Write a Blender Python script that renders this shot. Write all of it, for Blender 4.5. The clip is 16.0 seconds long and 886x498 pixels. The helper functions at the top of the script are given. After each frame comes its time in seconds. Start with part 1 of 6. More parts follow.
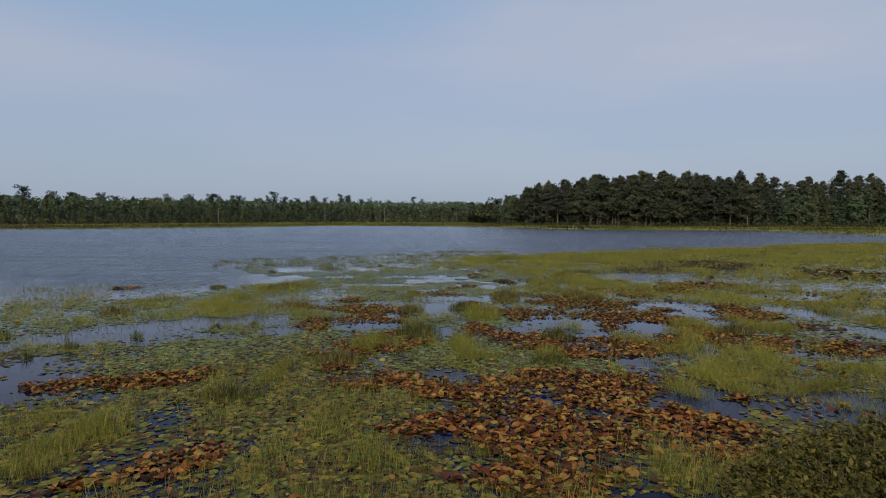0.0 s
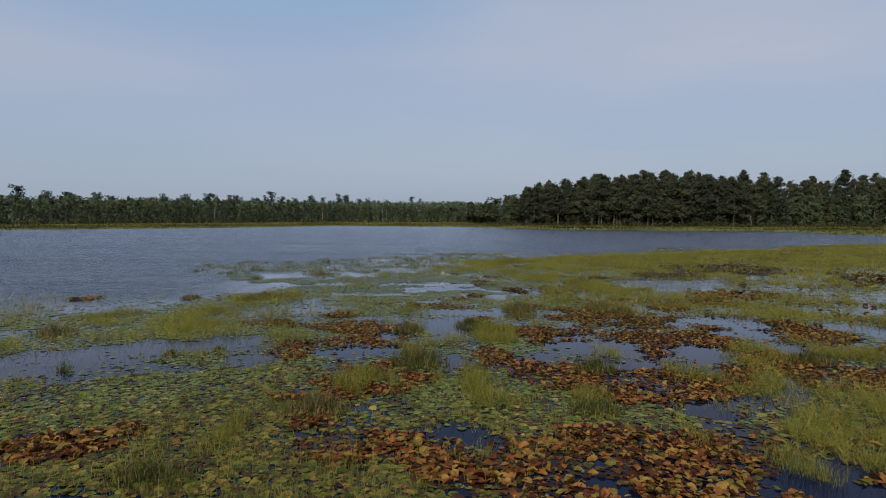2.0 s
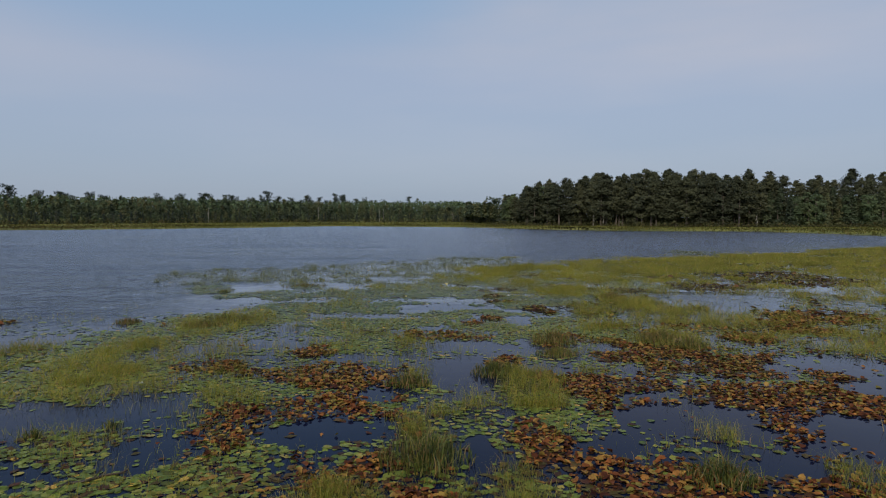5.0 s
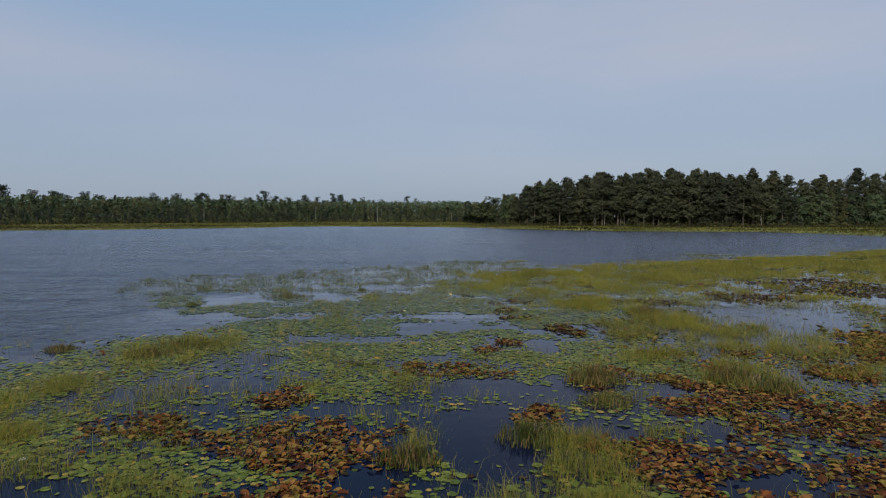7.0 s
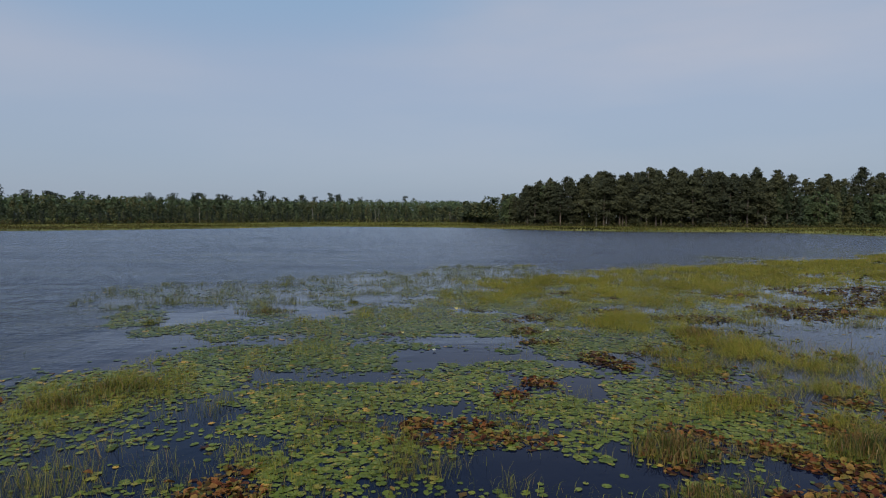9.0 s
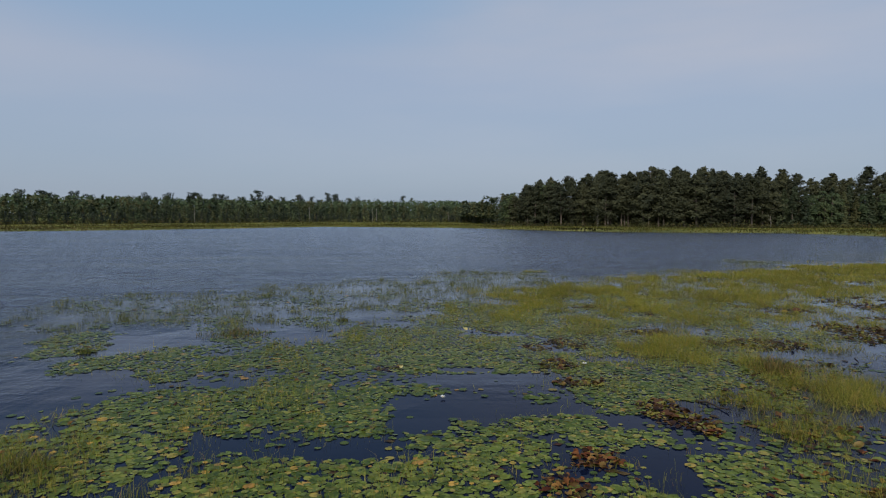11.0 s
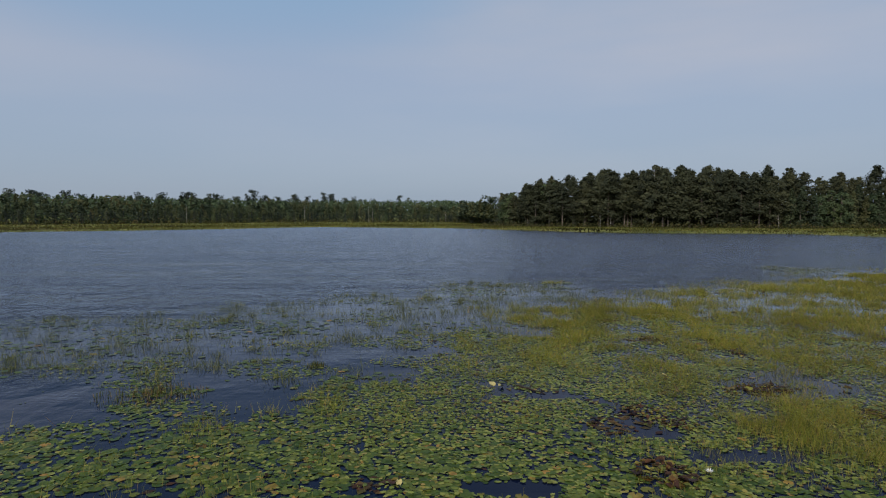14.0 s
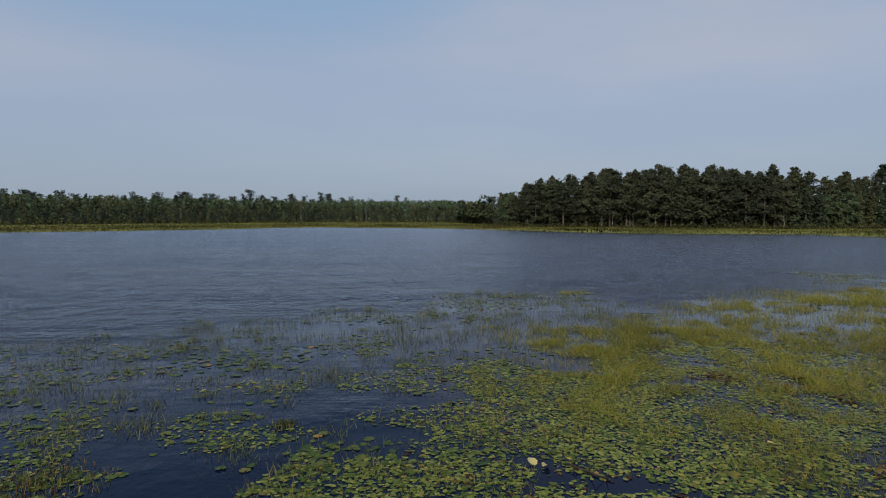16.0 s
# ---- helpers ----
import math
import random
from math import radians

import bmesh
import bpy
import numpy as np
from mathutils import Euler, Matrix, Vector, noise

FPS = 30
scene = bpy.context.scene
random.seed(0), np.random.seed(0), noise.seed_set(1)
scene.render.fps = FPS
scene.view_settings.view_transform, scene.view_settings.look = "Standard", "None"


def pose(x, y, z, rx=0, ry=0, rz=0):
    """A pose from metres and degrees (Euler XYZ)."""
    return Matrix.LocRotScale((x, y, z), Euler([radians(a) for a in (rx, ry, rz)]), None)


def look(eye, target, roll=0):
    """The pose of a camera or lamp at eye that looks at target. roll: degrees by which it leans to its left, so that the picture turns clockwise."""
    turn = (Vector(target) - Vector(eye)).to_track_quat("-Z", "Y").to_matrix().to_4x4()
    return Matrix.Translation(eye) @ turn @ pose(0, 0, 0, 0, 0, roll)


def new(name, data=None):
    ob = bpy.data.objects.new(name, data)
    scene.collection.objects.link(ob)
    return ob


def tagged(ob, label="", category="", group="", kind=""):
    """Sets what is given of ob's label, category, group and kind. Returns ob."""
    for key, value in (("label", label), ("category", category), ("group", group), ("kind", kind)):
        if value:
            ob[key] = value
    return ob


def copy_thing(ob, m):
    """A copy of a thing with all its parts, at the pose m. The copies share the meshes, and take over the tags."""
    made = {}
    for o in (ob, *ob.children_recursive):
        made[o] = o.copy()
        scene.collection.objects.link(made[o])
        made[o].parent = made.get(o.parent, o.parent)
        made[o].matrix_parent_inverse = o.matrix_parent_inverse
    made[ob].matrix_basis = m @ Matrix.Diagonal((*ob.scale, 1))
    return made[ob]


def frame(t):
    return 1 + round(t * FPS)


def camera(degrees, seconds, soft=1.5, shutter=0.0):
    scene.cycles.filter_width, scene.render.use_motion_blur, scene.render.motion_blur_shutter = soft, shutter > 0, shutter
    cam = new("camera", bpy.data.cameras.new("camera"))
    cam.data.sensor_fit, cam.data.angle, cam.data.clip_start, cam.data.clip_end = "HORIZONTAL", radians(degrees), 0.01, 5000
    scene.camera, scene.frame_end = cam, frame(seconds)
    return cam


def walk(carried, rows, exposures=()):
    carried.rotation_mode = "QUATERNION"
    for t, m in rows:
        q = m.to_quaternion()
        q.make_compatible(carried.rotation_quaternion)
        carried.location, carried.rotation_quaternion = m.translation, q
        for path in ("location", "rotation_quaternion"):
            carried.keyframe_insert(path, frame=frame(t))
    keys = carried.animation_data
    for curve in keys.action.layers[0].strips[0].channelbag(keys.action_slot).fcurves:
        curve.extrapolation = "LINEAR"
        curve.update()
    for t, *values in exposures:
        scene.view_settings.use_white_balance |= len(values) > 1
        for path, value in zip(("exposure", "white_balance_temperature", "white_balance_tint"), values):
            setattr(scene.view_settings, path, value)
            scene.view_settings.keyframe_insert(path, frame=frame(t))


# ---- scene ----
cam = camera(72.0, 16.0, soft=1.1)
PATH = [
    (0.0, pose(-0.000, 0.000, 3.000, 87.079, -0.041, -0.000)),
    (0.5, pose(-0.047, 0.768, 3.010, 87.076, -0.041, -0.038)),
    (1.0, pose(-0.094, 1.546, 3.020, 87.074, -0.041, -0.077)),
    (1.5, pose(-0.142, 2.333, 3.030, 87.071, -0.041, -0.117)),
    (2.0, pose(-0.189, 3.131, 3.040, 87.068, -0.041, -0.157)),
    (2.5, pose(-0.237, 3.937, 3.051, 87.065, -0.041, -0.198)),
    (3.0, pose(-0.284, 4.752, 3.062, 87.062, -0.041, -0.240)),
    (3.5, pose(-0.332, 5.576, 3.073, 87.059, -0.041, -0.282)),
    (4.0, pose(-0.380, 6.408, 3.084, 87.056, -0.041, -0.325)),
    (5.2, pose(-0.496, 8.437, 3.112, 87.050, -0.041, -0.430)),
    (6.5, pose(-0.622, 10.681, 3.143, 87.042, -0.041, -0.547)),
    (7.0, pose(-0.671, 11.556, 3.156, 87.039, -0.041, -0.594)),
    (7.5, pose(-0.720, 12.436, 3.168, 87.036, -0.041, -0.641)),
    (8.0, pose(-0.769, 13.323, 3.181, 87.034, -0.041, -0.688)),
    (8.5, pose(-0.818, 14.214, 3.194, 87.031, -0.041, -0.736)),
    (9.0, pose(-0.868, 15.111, 3.207, 87.028, -0.041, -0.785)),
    (10.2, pose(-0.987, 17.282, 3.240, 87.021, -0.041, -0.905)),
    (11.5, pose(-1.116, 19.659, 3.277, 87.014, -0.041, -1.039)),
    (12.0, pose(-1.166, 20.579, 3.291, 87.011, -0.041, -1.091)),
    (12.5, pose(-1.217, 21.502, 3.306, 87.008, -0.041, -1.144)),
    (13.0, pose(-1.267, 22.427, 3.320, 87.005, -0.041, -1.198)),
    (13.5, pose(-1.318, 23.355, 3.335, 87.002, -0.041, -1.252)),
    (14.0, pose(-1.368, 24.285, 3.351, 86.999, -0.041, -1.307)),
    (14.5, pose(-1.419, 25.215, 3.366, 86.996, -0.041, -1.363)),
    (15.0, pose(-1.470, 26.148, 3.382, 86.994, -0.041, -1.419)),
    (15.5, pose(-1.521, 27.081, 3.398, 86.991, -0.041, -1.476)),
    (16.0, pose(-1.572, 28.014, 3.414, 86.988, -0.041, -1.533)),
]
walk(cam, PATH, exposures=[(0.0, 0.06, 6560, 11.5), (5.0, 0.03, 6530, 10.8), (10.0, 0.0, 6490, 9.6), (16.0, -0.03, 6480, 9.4)])

# ---- world and sun ----
SUN_ELEVATION, SUN_TURN = 42.0, 200.0     # degrees; the turn is clockwise from +y
world = bpy.data.worlds.new("hazy_sky")
scene.world = world
world.use_nodes = True
wn, wl = world.node_tree.nodes, world.node_tree.links
wn.clear()
w_out = wn.new("ShaderNodeOutputWorld")
w_bg = wn.new("ShaderNodeBackground")
w_bg.inputs["Strength"].default_value = 0.105
sky = wn.new("ShaderNodeTexSky")
sky.sky_type = "NISHITA"
sky.sun_disc = False
sky.sun_elevation, sky.sun_rotation = radians(SUN_ELEVATION), radians(SUN_TURN)
sky.air_density, sky.dust_density, sky.ozone_density = 1.0, 2.5, 2.0
w_co = wn.new("ShaderNodeTexCoord")
w_map = wn.new("ShaderNodeMapping")
w_map.inputs["Scale"].default_value = (1.0, 1.0, 4.5)
w_map.inputs["Location"].default_value = (1.9, 0.6, -0.55)
w_noise = wn.new("ShaderNodeTexNoise")
w_noise.inputs["Scale"].default_value = 1.7
w_noise.inputs["Detail"].default_value = 5.0
w_noise.inputs["Roughness"].default_value = 0.5
w_ramp = wn.new("ShaderNodeValToRGB")
w_ramp.color_ramp.elements[0].position, w_ramp.color_ramp.elements[1].position = 0.38, 0.68
w_ramp.color_ramp.elements[0].color = (0.25, 0.25, 0.25, 1)
w_ramp.color_ramp.elements[1].color = (0.85, 0.85, 0.85, 1)
w_sep = wn.new("ShaderNodeSeparateXYZ")
w_veil = wn.new("ShaderNodeValToRGB")      # thin cloud: pale at the horizon, bluer and deeper overhead
for _ in range(2):
    w_veil.color_ramp.elements.new(0.5)
for el, (p, c) in zip(w_veil.color_ramp.elements, ((0.0, (0.305, 0.385, 0.495)), (0.22, (0.325, 0.41, 0.56)), (0.42, (0.235, 0.41, 0.61)), (0.8, (0.1, 0.19, 0.42)))):
    el.position, el.color = p, (*c, 1)
w_ten = wn.new("ShaderNodeVectorMath")
w_ten.operation = "SCALE"
w_ten.inputs["Scale"].default_value = 10.0
w_cloud = wn.new("ShaderNodeMixRGB")
w_cloud.inputs["Color2"].default_value = (4.7, 4.85, 5.6, 1)
w_high = wn.new("ShaderNodeMapRange")      # the cloud thins out overhead
w_high.inputs["From Min"].default_value, w_high.inputs["From Max"].default_value = 0.3, 0.65
w_high.inputs["To Min"].default_value, w_high.inputs["To Max"].default_value = 1.0, 0.15
w_low = wn.new("ShaderNodeMapRange")       # and is lost in the haze over the horizon
w_low.interpolation_type = "SMOOTHSTEP"
w_low.inputs["From Min"].default_value, w_low.inputs["From Max"].default_value = 0.02, 0.3
w_low.inputs["To Min"].default_value = 0.3
w_clear = wn.new("ShaderNodeMath")
w_clear.operation = "MULTIPLY"
w_fac = wn.new("ShaderNodeMath")
w_fac.operation = "MULTIPLY"
w_east = wn.new("ShaderNodeMapRange")      # more cloud towards +x
w_east.inputs["From Min"].default_value, w_east.inputs["From Max"].default_value = -0.7, 0.7
w_east.inputs["To Min"].default_value, w_east.inputs["To Max"].default_value = 0.7, 1.15
w_fac2 = wn.new("ShaderNodeMath")
w_fac2.operation = "MULTIPLY"
w_fac2.use_clamp = True
w_mix = wn.new("ShaderNodeMixRGB")
w_mix.inputs["Fac"].default_value = 0.8
wl.new(w_co.outputs["Generated"], w_sep.inputs["Vector"])
wl.new(w_sep.outputs["Z"], w_veil.inputs["Fac"])
wl.new(w_veil.outputs["Color"], w_ten.inputs[0])
wl.new(w_ten.outputs["Vector"], w_cloud.inputs["Color1"])
wl.new(w_co.outputs["Generated"], w_map.inputs["Vector"])
wl.new(w_map.outputs["Vector"], w_noise.inputs["Vector"])
wl.new(w_noise.outputs["Fac"], w_ramp.inputs["Fac"])
wl.new(w_sep.outputs["Z"], w_high.inputs["Value"])
wl.new(w_ramp.outputs["Color"], w_fac.inputs[0])
wl.new(w_high.outputs["Result"], w_fac.inputs[1])
wl.new(w_sep.outputs["X"], w_east.inputs["Value"])
wl.new(w_fac.outputs[0], w_fac2.inputs[0])
wl.new(w_east.outputs["Result"], w_fac2.inputs[1])
w_from = wn.new("ShaderNodeVectorMath")    # a long blue opening in the thin cloud
w_from.operation = "SUBTRACT"
w_from.inputs[1].default_value = (-0.36, 0.0, 0.38)
w_wide = wn.new("ShaderNodeVectorMath")
w_wide.operation = "MULTIPLY"
w_wide.inputs[1].default_value = (1.9, 0.0, 5.4)
w_to = wn.new("ShaderNodeVectorMath")
w_to.operation = "LENGTH"
w_gap = wn.new("ShaderNodeMapRange")
w_gap.interpolation_type = "SMOOTHSTEP"
w_gap.inputs["From Min"].default_value, w_gap.inputs["From Max"].default_value = 0.45, 1.05
w_open = wn.new("ShaderNodeMath")
w_open.operation = "MULTIPLY"
wl.new(w_co.outputs["Generated"], w_from.inputs[0])
wl.new(w_from.outputs["Vector"], w_wide.inputs[0])
wl.new(w_wide.outputs["Vector"], w_to.inputs[0])
wl.new(w_to.outputs["Value"], w_gap.inputs["Value"])
wl.new(w_fac2.outputs[0], w_open.inputs[0])
wl.new(w_gap.outputs["Result"], w_open.inputs[1])
wl.new(w_sep.outputs["Z"], w_low.inputs["Value"])
wl.new(w_open.outputs[0], w_clear.inputs[0])
wl.new(w_low.outputs["Result"], w_clear.inputs[1])
w_off = wn.new("ShaderNodeVectorMath")     # a faint bank of warmer cloud below the opening
w_off.operation = "SUBTRACT"
w_off.inputs[1].default_value = (-0.55, 0.0, 0.212)
w_long = wn.new("ShaderNodeVectorMath")
w_long.operation = "MULTIPLY"
w_long.inputs[1].default_value = (3.2, 0.0, 17.0)
w_far = wn.new("ShaderNodeVectorMath")
w_far.operation = "LENGTH"
w_bank = wn.new("ShaderNodeMapRange")
w_bank.interpolation_type = "SMOOTHSTEP"
w_bank.inputs["From Min"].default_value, w_bank.inputs["From Max"].default_value = 0.2, 1.3
w_bank.inputs["To Min"].default_value, w_bank.inputs["To Max"].default_value = 0.13, 0.0
w_all = wn.new("ShaderNodeMath")
w_all.use_clamp = True
wl.new(w_co.outputs["Generated"], w_off.inputs[0])
wl.new(w_off.outputs["Vector"], w_long.inputs[0])
wl.new(w_long.outputs["Vector"], w_far.inputs[0])
wl.new(w_far.outputs["Value"], w_bank.inputs["Value"])
wl.new(w_clear.outputs[0], w_all.inputs[0])
wl.new(w_bank.outputs["Result"], w_all.inputs[1])
wl.new(w_all.outputs[0], w_cloud.inputs["Fac"])
wl.new(sky.outputs["Color"], w_mix.inputs["Color1"])
wl.new(w_cloud.outputs["Color"], w_mix.inputs["Color2"])
wl.new(w_mix.outputs["Color"], w_bg.inputs["Color"])
wl.new(w_bg.outputs["Background"], w_out.inputs["Surface"])

sun_data = bpy.data.lights.new("sun", "SUN")
sun_data.energy, sun_data.angle, sun_data.color = 2.6, radians(12), (1.0, 0.93, 0.82)
sun = new("sun", sun_data)
a, e = radians(SUN_TURN), radians(SUN_ELEVATION)
sun.matrix_world = look((0, 0, 60), (-math.sin(a) * math.cos(e), -math.cos(a) * math.cos(e), 60 - math.sin(e)))

# ---- materials ----


def material(name):
    m = bpy.data.materials.new(name)
    m.use_nodes = True
    n, l = m.node_tree.nodes, m.node_tree.links
    n.clear()
    return m, n, l, n.new("ShaderNodeOutputMaterial")


def ramp(n, stops):
    r = n.new("ShaderNodeValToRGB")
    els = r.color_ramp.elements
    while len(els) < len(stops):
        els.new(0.5)
    for el, (p, c) in zip(els, stops):
        el.position, el.color = p, (*c, 1)
    return r


def leaf_material(name, stops, rough=0.5, through_light=0.3, by_object=False, mottle=0.35, scale=9.0, spec=0.3, by_tree=0.0, sheen=0.0):
    """Leaf or blade: a colour of its own for each leaf, mottled, with some light passing through it."""
    m, n, l, out = material(name)
    rnd = n.new("ShaderNodeObjectInfo" if by_object else "ShaderNodeNewGeometry")
    r = ramp(n, stops)
    own = rnd.outputs["Random" if by_object else "Random Per Island"]
    if by_tree:       # each tree has a tone of its own, its sprays vary about it
        one, tint = n.new("ShaderNodeObjectInfo"), n.new("ShaderNodeAttribute")
        tint.attribute_name = "tint"
        add, wrap, mix = n.new("ShaderNodeMath"), n.new("ShaderNodeMath"), n.new("ShaderNodeMix")
        wrap.operation = "FRACT"
        l.new(one.outputs["Random"], add.inputs[0])
        l.new(tint.outputs["Fac"], add.inputs[1])
        l.new(add.outputs[0], wrap.inputs[0])
        mix.inputs["Factor"].default_value = by_tree
        l.new(own, mix.inputs["A"])
        l.new(wrap.outputs[0], mix.inputs["B"])
        own = mix.outputs["Result"]
    l.new(own, r.inputs["Fac"])
    co = n.new("ShaderNodeTexCoord")
    no = n.new("ShaderNodeTexNoise")
    no.inputs["Scale"].default_value, no.inputs["Detail"].default_value = scale, 4.0
    l.new(co.outputs["Object"], no.inputs["Vector"])
    mr = n.new("ShaderNodeMapRange")
    mr.inputs["From Min"].default_value, mr.inputs["From Max"].default_value = 0.3, 0.7
    mr.inputs["To Min"].default_value, mr.inputs["To Max"].default_value = 1 - mottle, 1 + mottle
    l.new(no.outputs["Fac"], mr.inputs["Value"])
    mul = n.new("ShaderNodeVectorMath")
    mul.operation = "SCALE"
    l.new(r.outputs["Color"], mul.inputs[0])
    l.new(mr.outputs["Result"], mul.inputs["Scale"])
    p = n.new("ShaderNodeBsdfPrincipled")
    p.inputs["Roughness"].default_value = rough
    p.inputs["Specular IOR Level"].default_value = spec
    l.new(mul.outputs["Vector"], p.inputs["Base Color"])
    tr = n.new("ShaderNodeBsdfTranslucent")
    l.new(mul.outputs["Vector"], tr.inputs["Color"])
    mx = n.new("ShaderNodeMixShader")
    mx.inputs["Fac"].default_value = through_light
    l.new(p.outputs["BSDF"], mx.inputs[1])
    l.new(tr.outputs["BSDF"], mx.inputs[2])
    if sheen:         # wet wax that mirrors the sky at a low angle only
        gl, fr, po, sc, top = n.new("ShaderNodeBsdfGlossy"), n.new("ShaderNodeFresnel"), n.new("ShaderNodeMath"), n.new("ShaderNodeMath"), n.new("ShaderNodeMixShader")
        gl.inputs["Roughness"].default_value = 0.3
        fr.inputs["IOR"].default_value = 1.33
        po.operation, sc.operation = "POWER", "MULTIPLY"
        po.inputs[1].default_value, sc.inputs[1].default_value = 2.0, sheen
        l.new(fr.outputs["Fac"], po.inputs[0])
        l.new(po.outputs[0], sc.inputs[0])
        l.new(sc.outputs[0], top.inputs["Fac"])
        l.new(mx.outputs["Shader"], top.inputs[1])
        l.new(gl.outputs["BSDF"], top.inputs[2])
        mx = top
    l.new(mx.outputs["Shader"], out.inputs["Surface"])
    return m


def solid_material(name, c1, c2, scale, rough=0.8, bump=0.3):
    m, n, l, out = material(name)
    co = n.new("ShaderNodeTexCoord")
    no = n.new("ShaderNodeTexNoise")
    no.inputs["Scale"].default_value, no.inputs["Detail"].default_value = scale, 6.0
    l.new(co.outputs["Object"], no.inputs["Vector"])
    r = ramp(n, [(0.3, c1), (0.7, c2)])
    l.new(no.outputs["Fac"], r.inputs["Fac"])
    p = n.new("ShaderNodeBsdfPrincipled")
    p.inputs["Roughness"].default_value = rough
    p.inputs["Specular IOR Level"].default_value = 0.3
    b = n.new("ShaderNodeBump")
    b.inputs["Strength"].default_value = bump
    l.new(no.outputs["Fac"], b.inputs["Height"])
    l.new(r.outputs["Color"], p.inputs["Base Color"])
    l.new(b.outputs["Normal"], p.inputs["Normal"])
    l.new(p.outputs["BSDF"], out.inputs["Surface"])
    return m


def water_material():
    """Dark peaty lake water: wind ripples where the water is open, nearly calm among the plants."""
    m, n, l, out = material("lake_water")
    co = n.new("ShaderNodeTexCoord")
    heights = []
    for scale, sx, sy, turn, amp in ((0.32, 0.5, 1.6, 6, 1.1), (1.3, 1.0, 0.55, 15, 0.75), (1.9, 0.45, 1.6, -9, 0.5), (5.0, 0.5, 1.3, -14, 0.15)):
        mp = n.new("ShaderNodeMapping")
        mp.inputs["Scale"].default_value = (sx, sy, 1)
        mp.inputs["Rotation"].default_value = (0, 0, radians(turn))
        no = n.new("ShaderNodeTexNoise")
        no.inputs["Scale"].default_value, no.inputs["Detail"].default_value = scale, 2.0
        l.new(co.outputs["Object"], mp.inputs["Vector"])
        l.new(mp.outputs["Vector"], no.inputs["Vector"])
        mu = n.new("ShaderNodeMath")
        mu.operation = "MULTIPLY"
        mu.inputs[1].default_value = amp
        l.new(no.outputs["Fac"], mu.inputs[0])
        heights.append(mu)
    add = heights[0]
    for h in heights[1:]:
        s = n.new("ShaderNodeMath")
        l.new(add.outputs[0], s.inputs[0])
        l.new(h.outputs[0], s.inputs[1])
        add = s
    at = n.new("ShaderNodeAttribute")
    at.attribute_name = "ripple"
    gust = n.new("ShaderNodeTexNoise")      # broad cat's-paws of wind
    gust.inputs["Scale"].default_value, gust.inputs["Detail"].default_value = 0.09, 6.0
    gm = n.new("ShaderNodeMapping")
    gm.inputs["Scale"].default_value = (0.4, 3.2, 1)
    l.new(co.outputs["Object"], gm.inputs["Vector"])
    l.new(gm.outputs["Vector"], gust.inputs["Vector"])
    gr = n.new("ShaderNodeMapRange")
    gr.inputs["From Min"].default_value, gr.inputs["From Max"].default_value = 0.3, 0.7
    gr.inputs["To Min"].default_value, gr.inputs["To Max"].default_value = 0.55, 1.35
    l.new(gust.outputs["Fac"], gr.inputs["Value"])
    chop = n.new("ShaderNodeTexNoise")      # trains of waves, rougher and smoother by turns
    chop.inputs["Scale"].default_value, chop.inputs["Detail"].default_value = 1.5, 6.0
    cm = n.new("ShaderNodeMapping")
    cm.inputs["Scale"].default_value = (0.7, 0.45, 1)
    chop.inputs["Roughness"].default_value = 0.65
    l.new(co.outputs["Object"], cm.inputs["Vector"])
    l.new(cm.outputs["Vector"], chop.inputs["Vector"])
    cr = n.new("ShaderNodeMapRange")
    cr.inputs["From Min"].default_value, cr.inputs["From Max"].default_value = 0.35, 0.65
    cr.inputs["To Min"].default_value, cr.inputs["To Max"].default_value = 0.72, 1.22
    l.new(chop.outputs["Fac"], cr.inputs["Value"])
    both = n.new("ShaderNodeMath")
    both.operation = "MULTIPLY"
    l.new(gr.outputs["Result"], both.inputs[0])
    l.new(cr.outputs["Result"], both.inputs[1])
    st = n.new("ShaderNodeMath")
    st.operation = "MULTIPLY"
    l.new(at.outputs["Fac"], st.inputs[0])
    l.new(both.outputs[0], st.inputs[1])
    hh = n.new("ShaderNodeMath")
    hh.operation = "MULTIPLY"
    l.new(add.outputs[0], hh.inputs[0])
    l.new(st.outputs[0], hh.inputs[1])
    b = n.new("ShaderNodeBump")
    b.inputs["Strength"].default_value = 1.0
    b.inputs["Distance"].default_value = 0.13
    l.new(hh.outputs[0], b.inputs["Height"])
    deep = n.new("ShaderNodeBsdfDiffuse")   # dark peaty depth
    deep.inputs["Color"].default_value = (0.005, 0.0085, 0.024, 1)
    gloss = n.new("ShaderNodeBsdfGlossy")
    gloss.inputs["Color"].default_value = (0.92, 0.94, 1.0, 1)
    rr = n.new("ShaderNodeMapRange")        # ripples too fine to draw
    rr.inputs["To Min"].default_value, rr.inputs["To Max"].default_value = 0.04, 0.18
    l.new(st.outputs[0], rr.inputs["Value"])
    l.new(rr.outputs["Result"], gloss.inputs["Roughness"])
    l.new(b.outputs["Normal"], gloss.inputs["Normal"])
    fr = n.new("ShaderNodeFresnel")
    fr.inputs["IOR"].default_value = 1.33
    l.new(b.outputs["Normal"], fr.inputs["Normal"])
    po = n.new("ShaderNodeMath")            # a polarised view cuts the steep reflections most
    po.operation = "POWER"
    po.inputs[1].default_value = 1.6
    l.new(fr.outputs["Fac"], po.inputs[0])
    ga = n.new("ShaderNodeMapRange")        # waves hide a part of the lowest reflections
    ga.inputs["From Max"].default_value, ga.inputs["To Max"].default_value = 0.5, 0.9
    l.new(po.outputs[0], ga.inputs["Value"])
    mx = n.new("ShaderNodeMixShader")
